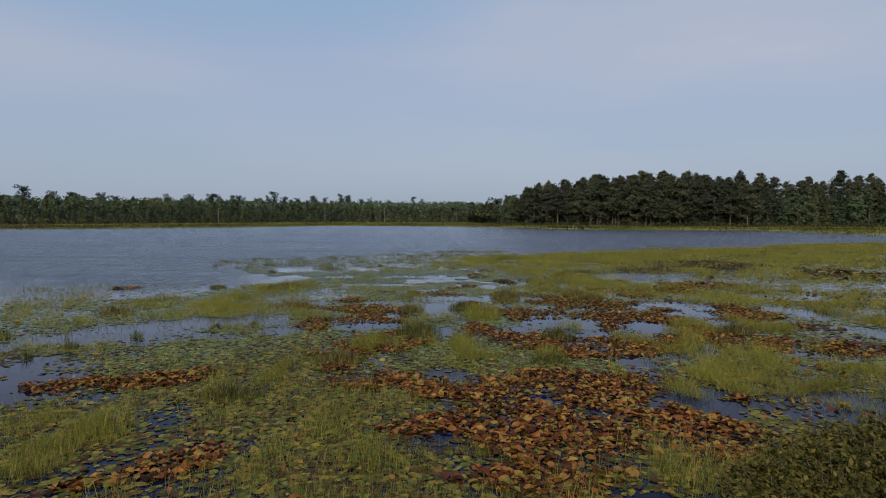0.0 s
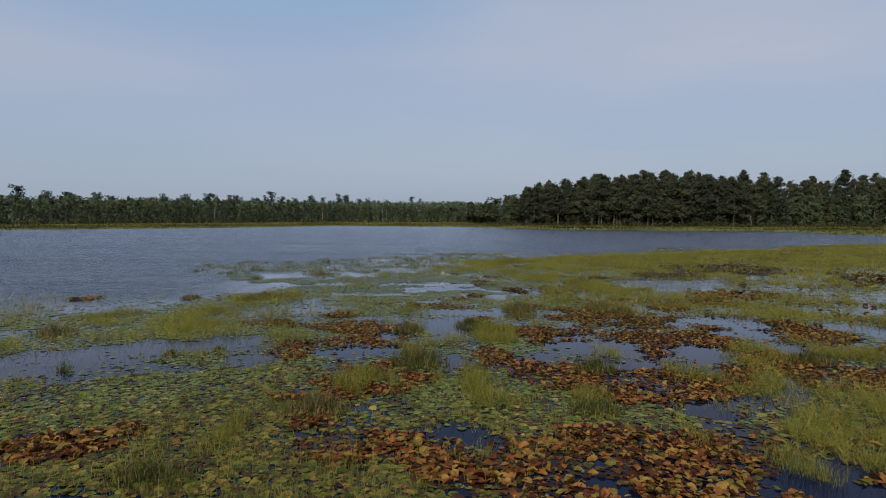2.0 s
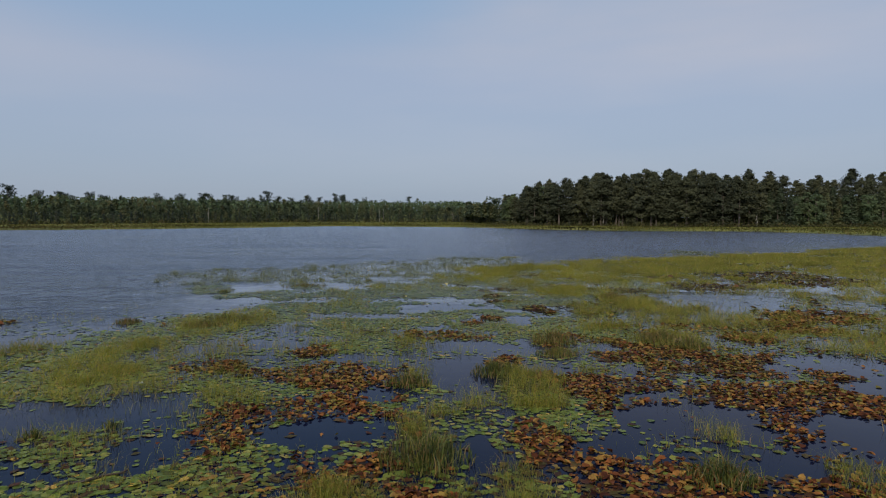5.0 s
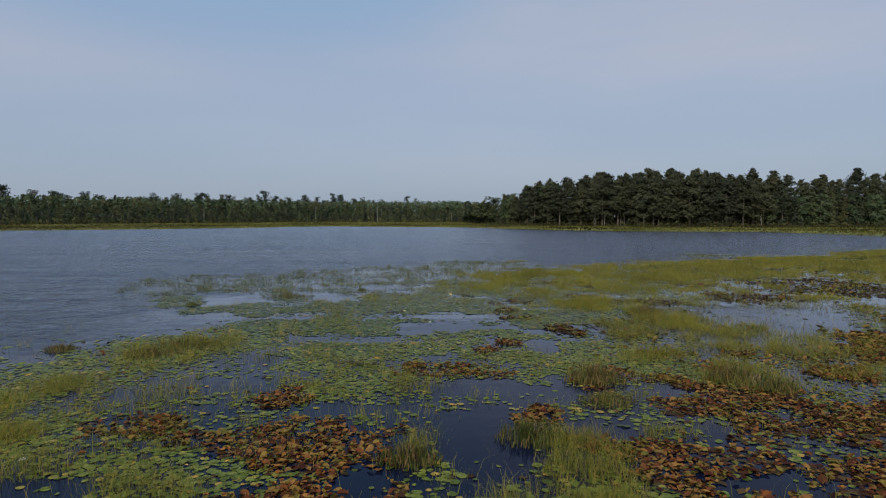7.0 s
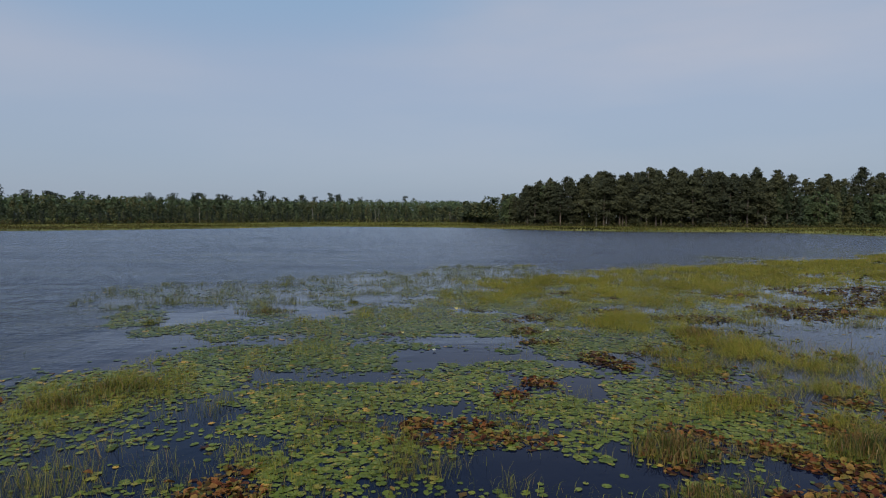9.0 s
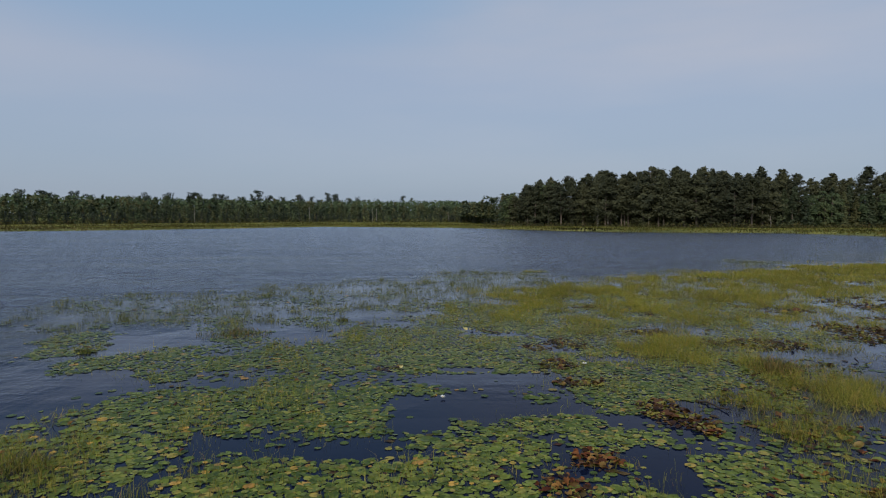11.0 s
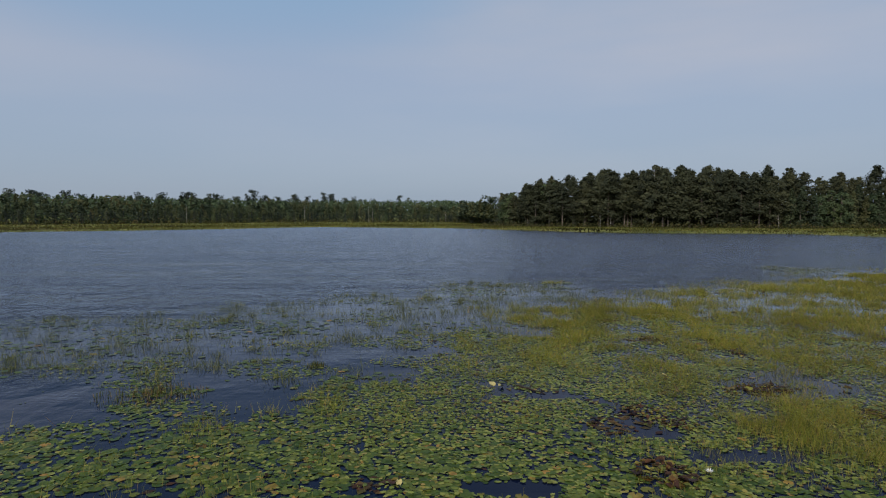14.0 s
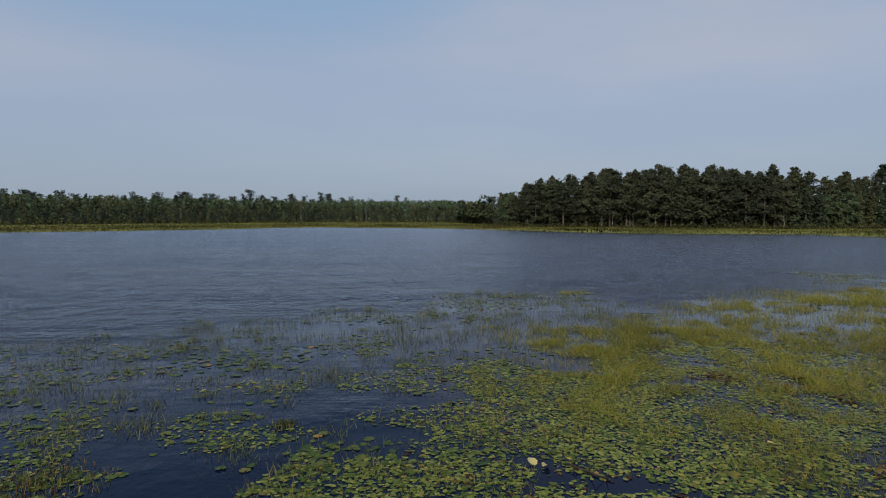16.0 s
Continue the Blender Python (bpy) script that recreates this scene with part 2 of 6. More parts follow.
    l.new(ga.outputs["Result"], mx.inputs["Fac"])
    l.new(deep.outputs["BSDF"], mx.inputs[1])
    l.new(gloss.outputs["BSDF"], mx.inputs[2])
    l.new(mx.outputs["Shader"], out.inputs["Surface"])
    return m


def ground_material():
    """Sedge marsh: ochre, yellow-green and dark peat in streaks."""
    m, n, l, out = material("marsh_ground")
    co = n.new("ShaderNodeTexCoord")
    mp = n.new("ShaderNodeMapping")
    mp.inputs["Scale"].default_value = (0.5, 1.6, 1)
    l.new(co.outputs["Object"], mp.inputs["Vector"])
    no = n.new("ShaderNodeTexNoise")
    no.inputs["Scale"].default_value, no.inputs["Detail"].default_value = 0.05, 7.0
    no.inputs["Roughness"].default_value = 0.65
    l.new(mp.outputs["Vector"], no.inputs["Vector"])
    r = ramp(n, [(0.3, (0.05, 0.055, 0.02)), (0.45, (0.11, 0.12, 0.03)), (0.58, (0.2, 0.19, 0.045)), (0.72, (0.14, 0.1, 0.04))])
    l.new(no.outputs["Fac"], r.inputs["Fac"])
    p = n.new("ShaderNodeBsdfPrincipled")
    p.inputs["Roughness"].default_value = 0.95
    p.inputs["Specular IOR Level"].default_value = 0.1
    l.new(r.outputs["Color"], p.inputs["Base Color"])
    l.new(p.outputs["BSDF"], out.inputs["Surface"])
    return m


PAD_STOPS = [(0.0, (0.06, 0.088, 0.0135)), (0.35, (0.118, 0.156, 0.023)), (0.7, (0.165, 0.201, 0.032)), (0.9, (0.215, 0.224, 0.04)),
             (0.97, (0.335, 0.258, 0.05)), (0.99, (0.528, 0.302, 0.0544))]
DEAD_STOPS = [(0.0, (0.03, 0.0112, 0.008)), (0.18, (0.095, 0.03, 0.0125)), (0.36, (0.19, 0.068, 0.0225)), (0.52, (0.25, 0.12, 0.035)), (0.67, (0.262, 0.152, 0.041)), (0.82, (0.2, 0.142, 0.033)), (1.0, (0.115, 0.105, 0.024))]
GRASS_STOPS = [(0.0, (0.074, 0.096, 0.0115)), (0.3, (0.165, 0.182, 0.0195)), (0.55, (0.251, 0.246, 0.03)), (0.8, (0.363, 0.31, 0.053)), (0.93, (0.373, 0.256, 0.067)), (1.0, (0.358, 0.192, 0.062))]
AGED_STOPS = [(0.0, (0.0431, 0.056, 0.0121)), (0.35, (0.0986, 0.106, 0.0182)), (0.65, (0.166, 0.155, 0.0242)), (0.86, (0.246, 0.19, 0.0322)), (0.96, (0.271, 0.146, 0.0283)), (1.0, (0.197, 0.0784, 0.0202))]
M_PAD = leaf_material("lily_pad_green", PAD_STOPS, rough=0.5, through_light=0.15, mottle=0.35, scale=14, spec=0.13, sheen=1.0)
M_PAD_ONE = leaf_material("lily_pad_green_single", PAD_STOPS, rough=0.5, through_light=0.15, by_object=True, mottle=0.35, scale=14, spec=0.13, sheen=1.0)
OUTER_STOPS = [(0.0, (0.033, 0.057, 0.0085)), (0.35, (0.06, 0.095, 0.0125)), (0.7, (0.09, 0.121, 0.0165)), (0.93, (0.125, 0.132, 0.021)), (0.975, (0.21, 0.16, 0.03)), (0.995, (0.37, 0.2, 0.04))]
M_OUTER = leaf_material("lily_pad_outer", OUTER_STOPS, rough=0.5, through_light=0.15, mottle=0.35, scale=14, spec=0.13, sheen=1.0)
M_OUTER_ONE = leaf_material("lily_pad_outer_single", OUTER_STOPS, rough=0.5, through_light=0.15, by_object=True, mottle=0.35, scale=14, spec=0.13, sheen=1.0)
M_SHIELD = leaf_material("watershield_green", [(0.0, (0.11, 0.14, 0.025)), (0.5, (0.2, 0.235, 0.045)), (0.9, (0.28, 0.27, 0.06)), (1.0, (0.34, 0.24, 0.06))], rough=0.55, through_light=0.15, mottle=0.25, scale=9, spec=0.13, sheen=1.0)
M_AGED = leaf_material("lily_pad_ageing", AGED_STOPS, rough=0.5, through_light=0.15, mottle=0.4, scale=12, spec=0.1)
M_AGED_ONE = leaf_material("lily_pad_ageing_single", AGED_STOPS, rough=0.5, through_light=0.15, by_object=True, mottle=0.4, scale=12, spec=0.1)
M_DEAD = leaf_material("withered_pad_brown", DEAD_STOPS, rough=0.6, through_light=0.2, mottle=0.4, scale=11, spec=0.12)
M_DEAD_ONE = leaf_material("withered_pad_brown_single", DEAD_STOPS, rough=0.6, through_light=0.2, by_object=True, mottle=0.4, scale=11, spec=0.12)
RUST_STOPS = [(0.0, (0.0384, 0.0131, 0.00726)), (0.24, (0.102, 0.0311, 0.0114)), (0.46, (0.198, 0.0669, 0.0187)), (0.62, (0.275, 0.115, 0.0291)), (0.76, (0.301, 0.162, 0.0373)), (0.88, (0.244, 0.162, 0.0353)), (1.0, (0.128, 0.12, 0.0249))]
M_RUST = leaf_material("withered_pad_rust", RUST_STOPS, rough=0.6, through_light=0.2, mottle=0.45, scale=11, spec=0.12)
M_RUST_ONE = leaf_material("withered_pad_rust_single", RUST_STOPS, rough=0.6, through_light=0.2, by_object=True, mottle=0.45, scale=11, spec=0.12)
ROT_STOPS = [(0.0, (0.018, 0.01, 0.008)), (0.28, (0.05, 0.022, 0.012)), (0.5, (0.11, 0.05, 0.018)), (0.68, (0.17, 0.112, 0.026)), (0.85, (0.215, 0.19, 0.036)), (1.0, (0.11, 0.13, 0.022))]
M_ROT = leaf_material("withered_pad_dark", ROT_STOPS, rough=0.5, through_light=0.15, mottle=0.45, scale=11, spec=0.25)
M_ROT_ONE = leaf_material("withered_pad_dark_single", ROT_STOPS, rough=0.5, through_light=0.15, by_object=True, mottle=0.45, scale=11, spec=0.25)
M_GRASS = leaf_material("sedge_blade", GRASS_STOPS, rough=0.55, through_light=0.4, mottle=0.25, scale=0.35)
M_MARSH = leaf_material("marsh_sedge", [(0.0, (0.085, 0.088, 0.022)), (0.45, (0.106, 0.107, 0.026)), (0.75, (0.138, 0.13, 0.031)), (1.0, (0.115, 0.084, 0.03))], rough=0.7, through_light=0.3, mottle=0.95, scale=0.045, spec=0.1)
M_RUSH = leaf_material("brown_rush", [(0.0, (0.055, 0.05, 0.018)), (0.5, (0.085, 0.072, 0.024)), (0.8, (0.11, 0.085, 0.03)), (1.0, (0.09, 0.085, 0.024))], rough=0.7, through_light=0.3, mottle=0.6, scale=0.06, spec=0.1)
M_LITTER = leaf_material("rotting_litter", [(0.0, (0.025, 0.011, 0.0048)), (0.4, (0.0625, 0.022, 0.0088)), (0.7, (0.05, 0.042, 0.0096)), (1.0, (0.112, 0.06, 0.016))], rough=0.6, through_light=0.0, mottle=0.4, scale=8, spec=0.15)
M_TUFT = leaf_material("tuft_blade", [(0.0, (0.035, 0.055, 0.012)), (0.6, (0.085, 0.105, 0.02)), (1.0, (0.2, 0.17, 0.04))], through_light=0.35, mottle=0.2, scale=2)
M_STRAW = leaf_material("dry_blade", [(0.0, (0.16, 0.09, 0.035)), (1.0, (0.28, 0.19, 0.07))], through_light=0.3, mottle=0.2, scale=2)
M_REED = leaf_material("reed_stem", [(0.0, (0.04, 0.055, 0.016)), (0.6, (0.11, 0.125, 0.03)), (1.0, (0.22, 0.2, 0.05))], through_light=0.25, mottle=0.2, scale=1)
M_SHRUB = leaf_material("bog_shrub_leaf", [(0.0, (0.045, 0.044, 0.01)), (0.6, (0.1, 0.092, 0.02)), (0.93, (0.15, 0.125, 0.03)), (1.0, (0.19, 0.12, 0.03))], rough=0.7, through_light=0.25, mottle=0.25, scale=6, spec=0.08)
M_PINE = leaf_material("pine_needles", [(0.0, (0.046, 0.053, 0.032)), (0.6, (0.073, 0.079, 0.042)), (1.0, (0.104, 0.104, 0.05))], rough=0.7, through_light=0.35, mottle=0.2, scale=0.6, spec=0.15, by_tree=0.7)
# distance haze greyed into the hill pines; its dark also shades the forest edge
M_HILL_SHADE = leaf_material("hill_and_shade_needles", [(0.0, (0.0352, 0.0469, 0.0371)), (0.6, (0.0567, 0.0713, 0.0508)), (1.0, (0.0926, 0.103, 0.0645))], rough=0.7, through_light=0.35, mottle=0.15, scale=0.4, spec=0.15, by_tree=0.85)
M_SPRUCE = leaf_material("spruce_needles", [(0.0, (0.05, 0.067, 0.041)), (0.35, (0.079, 0.099, 0.053)), (0.7, (0.112, 0.127, 0.06)), (0.9, (0.142, 0.14, 0.062)), (1.0, (0.15, 0.118, 0.064))], rough=0.7, through_light=0.35, mottle=0.15, scale=0.6, spec=0.15, by_tree=0.85)
M_LEAFY = leaf_material("broad_leaves", [(0.0, (0.05, 0.075, 0.036)), (0.6, (0.082, 0.112, 0.05)), (1.0, (0.12, 0.145, 0.06))], rough=0.6, through_light=0.3, mottle=0.15, scale=0.5, spec=0.2, by_tree=0.85)
M_BRUSH = leaf_material("brush_leaves", [(0.0, (0.042, 0.047, 0.018)), (0.5, (0.066, 0.069, 0.024)), (0.8, (0.098, 0.088, 0.03)), (1.0, (0.1, 0.07, 0.033))], rough=0.7, through_light=0.25, mottle=0.3, scale=0.6, spec=0.15)
M_BARK = solid_material("pine_bark", (0.08, 0.062, 0.05), (0.2, 0.16, 0.13), 3.0)
M_BIRCH = solid_material("birch_bark", (0.2, 0.18, 0.15), (0.4, 0.37, 0.32), 2.0)
M_DEADWOOD = solid_material("bleached_wood", (0.2, 0.18, 0.15), (0.38, 0.34, 0.3), 2.0)
M_WETWOOD = solid_material("wet_wood", (0.02, 0.014, 0.01), (0.06, 0.04, 0.028), 9.0, rough=0.45)
M_YELLOWED = solid_material("yellowed_leaf", (0.42, 0.33, 0.1), (0.55, 0.47, 0.2), 14, rough=0.6, bump=0.1)
M_WATER = water_material()
M_GROUND = ground_material()
M_PETAL = solid_material("white_petal", (0.72, 0.72, 0.68), (0.82, 0.81, 0.76), 20, rough=0.5, bump=0.05)
M_YELLOW = solid_material("yellow_stamens", (0.6, 0.4, 0.04), (0.75, 0.52, 0.08), 30, rough=0.6, bump=0.1)

# ---- mesh helpers ----
rng = np.random.default_rng(7)


def mesh_np(name, verts, faces, mat, smooth=False):
    """A mesh from an (n, 3) array and a list of (k, corners) face arrays."""
    me = bpy.data.meshes.new(name)
    me.vertices.add(len(verts))
    me.vertices.foreach_set("co", np.asarray(verts, np.float32).ravel())
    loops = np.concatenate([f.ravel() for f in faces]).astype(np.int32)
    sizes = np.concatenate([np.full(len(f), f.shape[1]) for f in faces]).astype(np.int32)
    me.loops.add(len(loops))
    me.loops.foreach_set("vertex_index", loops)
    me.polygons.add(len(sizes))
    me.polygons.foreach_set("loop_start", np.concatenate([[0], np.cumsum(sizes)[:-1]]).astype(np.int32))
    me.polygons.foreach_set("loop_total", sizes)
    if smooth:
        me.polygons.foreach_set("use_smooth", np.ones(len(sizes), bool))
    me.materials.append(mat)
    me.update(calc_edges=True)
    return me


def link(name, me, parent=None, label=""):
    ob = new(name, me)
    if parent:
        ob.parent = parent
    if label:
        tagged(ob, label=label)
    return ob


def scatter(template, faces, pos, turn, tilt, tilt_way, size):
    """Copies of a small template (k, 3), each turned about z, tilted and scaled, as one vertex and face array."""
    n, k = len(pos), len(template)
    ct, st = np.cos(turn), np.sin(turn)
    v = template[None] * size[:, None, None]
    x = v[..., 0] * ct[:, None] - v[..., 1] * st[:, None]
    y = v[..., 0] * st[:, None] + v[..., 1] * ct[:, None]
    z = v[..., 2]
    ax, ay = np.cos(tilt_way)[:, None], np.sin(tilt_way)[:, None]      # tilt about a level axis
    c, s = np.cos(tilt)[:, None], np.sin(tilt)[:, None]
    along = x * ax + y * ay
    across = -x * ay + y * ax
    across, z = across * c - z * s, across * s + z * c
    out = np.stack([along * ax - across * ay, along * ay + across * ax, z], -1) + pos[:, None]
    off = (np.arange(n) * k)[:, None, None]
    return out.reshape(-1, 3), [(f[None] + off).reshape(-1, f.shape[1]) for f in faces]


def join(parts):
    """Several (verts, faces) into one."""
    vs, fs, o = [], [], 0
    for v, f in parts:
        vs.append(v)
        fs += [g + o for g in f]
        o += len(v)
    return np.concatenate(vs), fs


def blades(x, y, h, w, lean, z0=-0.05):
    """Grass blades: a bent strip that tapers to a point."""
    n = len(x)
    way, face = rng.uniform(0, 2 * np.pi, n), rng.uniform(0, np.pi, n)
    wx, wy = np.cos(face) * w / 2, np.sin(face) * w / 2
    lx, ly = np.cos(way) * lean * h, np.sin(way) * lean * h
    v = np.empty((n, 5, 3))
    v[:, 0] = np.stack([x - wx, y - wy, np.full(n, z0)], 1)
    v[:, 1] = np.stack([x + wx, y + wy, np.full(n, z0)], 1)
    v[:, 2] = np.stack([x + lx * 0.3 + wx * 0.8, y + ly * 0.3 + wy * 0.8, h * 0.58], 1)
    v[:, 3] = np.stack([x + lx * 0.3 - wx * 0.8, y + ly * 0.3 - wy * 0.8, h * 0.58], 1)
    v[:, 4] = np.stack([x + lx, y + ly, h * (1 - 0.25 * lean)], 1)
    o = (np.arange(n) * 5)[:, None]
    return v.reshape(-1, 3), [np.array([[0, 1, 2, 3]]) + o, np.array([[3, 2, 4]]) + o]


def fine_blades(x, y, h, w, lean, z0=-0.02):
    """Far grass: one slender leaning triangle a blade."""
    n = len(x)
    way, face = rng.uniform(0, 2 * np.pi, n), rng.normal(0, 0.7, n)
    wx, wy = np.cos(face) * w / 2, np.sin(face) * w / 2
    v = np.empty((n, 3, 3))
    v[:, 0] = np.stack([x - wx, y - wy, np.full(n, z0)], 1)
    v[:, 1] = np.stack([x + wx, y + wy, np.full(n, z0)], 1)
    v[:, 2] = np.stack([x + np.cos(way) * lean * h, y + np.sin(way) * lean * h, h * (1 - 0.25 * lean)], 1)
    return v.reshape(-1, 3), [np.arange(n * 3).reshape(-1, 3)]


def hashed(i, j, seed):
    h = (i * 374761393 + j * 668265263 + seed * 144269504) & 0xFFFFFFFF
    h = ((h ^ (h >> 13)) * 1274126177) & 0xFFFFFFFF
    return ((h ^ (h >> 16)) & 0xFFFF) / 65535.0


def value_noise(x, y, scale, seed=0):
    """Smooth noise from 0 to 1, scale metres across."""
    u, v = x / scale, y / scale
    i, j = np.floor(u).astype(np.int64), np.floor(v).astype(np.int64)
    a, b = u - i, v - j
    a, b = a * a * (3 - 2 * a), b * b * (3 - 2 * b)
    return (hashed(i, j, seed) * (1 - a) + hashed(i + 1, j, seed) * a) * (1 - b) + (hashed(i, j + 1, seed) * (1 - a) + hashed(i + 1, j + 1, seed) * a) * b


# ---- plan of the plants: patches (x, y, half width, half depth) ----
POOLS_NEAR_SHRUBS = [
    (-7.8, 15.1, 2.5, 1.1), (-7.8, 12.1, 0.9, 0.6), (-4.4, 9.1, 0.6, 0.7), (7.8, 18.9, 0.9, 0.7), (10.6, 31.2, 1.7, 1.8), (5.1, 9.2, 0.3, 0.4),
    (4.5, 10.5, 0.4, 0.25),
]

POOLS_BEFORE_TUFT = [
    (-8, 16, 2.2, 1.1), (-6.2, 17.4, 2, 0.8), (-2, 16.7, 1, 0.6), (5.6, 16.9, 0.8, 0.6), (7.6, 20.9, 0.8, 0.8), (10, 30.7, 1.8, 1.9),
    (3.9, 12.1, 0.2, 0.9),
]

POOLS_ROUND_TUFT = [
    (-5.7, 17.2, 1.6, 0.4), (-4.4, 16, 0.7, 0.6), (-0.1, 19.6, 0.6, 1.8), (-0.2, 15.7, 0.5, 0.8), (3.3, 17.4, 1.1, 0.6), (5.1, 16, 0.7, 0.6),
    (8.2, 20.5, 0.9, 1), (9.3, 29.5, 1.9, 1.9), (3.6, 13.7, 0.4, 0.2), (-7.4, 16.9, 0.7, 0.3),
]

POOLS_PAST_TUFT = [
    (-5.8, 22.3, 0.7, 0.5), (-4.4, 22.7, 0.7, 0.4), (-4.7, 21.5, 0.8, 0.3), (-2, 21.4, 1, 0.4), (0.4, 22.7, 0.7, 0.5), (1.4, 22.3, 0.8, 0.5),
    (0.1, 20, 0.5, 0.7), (0.2, 18.8, 0.3, 0.4), (-1.6, 18.6, 0.2, 0.4), (-5.5, 18.2, 0.8, 0.5), (9.8, 29.8, 1.4, 1.5), (10.6, 28.7, 1, 0.9),
    (6.5, 20.5, 0.3, 0.4), (2.7, 17.3, 0.5, 0.1), (3.2, 18.5, 0.3, 0.2),
]

POOLS_MID_MARSH = [
    (-0.6, 29, 1.4, 0.9), (-2.3, 27, 1.4, 0.3), (-5, 23.1, 1.2, 0.4), (-4.6, 24.9, 0.6, 0.5), (-0.1, 23, 0.7, 0.4), (1.9, 26.7, 0.5, 0.4),
    (-0.8, 25.1, 0.4, 0.2), (6.9, 27, 0.6, 0.5), (9.2, 30.7, 0.7, 0.8),
]

POOLS_DARK_POOLS = [
    (0.1, 30.7, 1.6, 0.6), (-1.2, 28.5, 0.6, 0.7), (-0.3, 28.7, 0.9, 0.4), (-7.5, 30.7, 1.1, 0.6), (-5.1, 30.6, 0.6, 0.3), (-9.9, 36.8, 2.3, 1.1),
    (3.9, 28.5, 0.3, 0.3),
]

POOLS_PAST_POOLS = [
    (-4.5, 36.1, 1, 0.6), (-8.2, 35.2, 1.2, 0.5), (-6.2, 33.2, 0.5, 0.3), (-0.3, 31.6, 0.6, 0.2), (2.1, 33.4, 0.5, 0.2), (3.1, 32.5, 0.6, 0.2),
    (1.8, 33.7, 0.3, 0.2),
]

POOLS_OUTER_EDGE = [
    (-3.6, 38.9, 1.3, 0.7), (-4.1, 36.2, 0.6, 0.7), (-7.9, 39.6, 1.8, 0.4), (0.1, 43.2, 0.9, 0.6), (-2.6, 37.5, 0.7, 0.4), (0.8, 35.5, 0.5, 0.2),
    (-6, 37.1, 0.4, 0.5),
]

POOLS = POOLS_NEAR_SHRUBS + POOLS_BEFORE_TUFT + POOLS_ROUND_TUFT + POOLS_PAST_TUFT + POOLS_MID_MARSH + POOLS_DARK_POOLS + POOLS_PAST_POOLS + POOLS_OUTER_EDGE

GREEN_PADS_NEAR_SHRUBS = [
    (-1.9, 9.3, 1.9, 1.6), (-5.4, 9.2, 1.3, 0.7), (-5.6, 12.4, 2, 1.1), (-9.3, 13.4, 0.8, 0.9), (-1.2, 7.1, 1.8, 0.7), (2.8, 7.3, 0.9, 0.8),
    (4.8, 8.6, 0.5, 0.9), (-3.2, 10.3, 1.2, 1), (-4.9, 7.8, 0.9, 0.8), (0.4, 9.3, 0.5, 0.7), (-11.3, 17.3, 1.3, 0.8), (-11.4, 21, 2.1, 1.6),
    (-7.8, 18.5, 1, 1.1), (-14.2, 20.2, 0.6, 1),
]

GREEN_PADS_BEFORE_TUFT = [
    (-4.3, 12.5, 2, 1.3), (-4.7, 10.3, 0.9, 0.5), (-2.6, 10.3, 0.9, 0.6), (-0.7, 10.1, 1, 0.5), (0.9, 12.7, 2.4, 1.3), (-6.1, 15, 1.7, 0.9),
    (-4.3, 14.6, 1.1, 1), (-11.4, 20.9, 1.7, 1.5), (-9.2, 21.4, 1.4, 1.2), (2.8, 12.3, 0.7, 0.7), (0.3, 13.8, 1, 0.5),
]

GREEN_PADS_ROUND_TUFT = [
    (-4.4, 14.7, 2, 1.3), (-4.7, 13.9, 1.5, 0.9), (-3.2, 15.3, 0.7, 1.2), (-8.3, 19.1, 1.4, 1.4), (-6.4, 15.7, 0.8, 0.5), (-5.5, 16, 0.6, 0.5),
    (0.8, 13.5, 1.3, 0.6), (2, 13.8, 0.6, 0.9), (-2.6, 13.3, 0.8, 0.4), (1.5, 17.7, 0.8, 1), (-0.5, 13.8, 0.4, 0.7),
]

GREEN_PADS_PAST_TUFT = [
    (-8.4, 23.5, 1.6, 2), (-6.7, 20.1, 0.9, 1), (-3.7, 18.1, 0.9, 0.6), (-3.3, 18.8, 0.8, 0.8), (-2.4, 22.8, 1, 0.9), (-0.3, 23.7, 1.5, 0.8),
    (1.7, 17.5, 0.8, 0.4), (2.1, 18.2, 0.5, 0.5), (-1.5, 17.8, 0.4, 0.4), (-10.2, 33.9, 0.9, 1.3), (4.4, 23.7, 1.2, 1.1), (-4.5, 19.2, 0.9, 0.6),
]

GREEN_PADS_MID_MARSH = [
    (-2.5, 25.8, 2.2, 1.3), (-2.7, 24.4, 1.3, 0.7), (-2.4, 23.2, 0.9, 0.8), (-1.9, 23.7, 0.6, 0.5), (-5.5, 29.1, 1.4, 1.1), (-4, 29.1, 2.1, 1.1),
    (-7.7, 26.6, 1.2, 1.4), (-7, 24.7, 0.6, 0.8), (-5.5, 26.9, 1, 1.1), (-3.4, 24.7, 0.8, 1), (-0.5, 27.1, 1.1, 0.6), (-0.2, 28.2, 0.7, 0.3),
    (0.3, 25.4, 0.7, 0.6), (1.2, 25.1, 0.8, 0.8), (1.6, 24.1, 0.8, 0.7), (2.9, 24.9, 1, 0.9), (1.7, 27.5, 0.7, 0.6), (3, 26.3, 0.8, 0.7),
    (1.1, 22.8, 0.4, 0.4), (1.1, 23.7, 0.5, 0.4), (-10.6, 35.3, 1.1, 1.1), (3.9, 25.1, 0.7, 0.7),
]

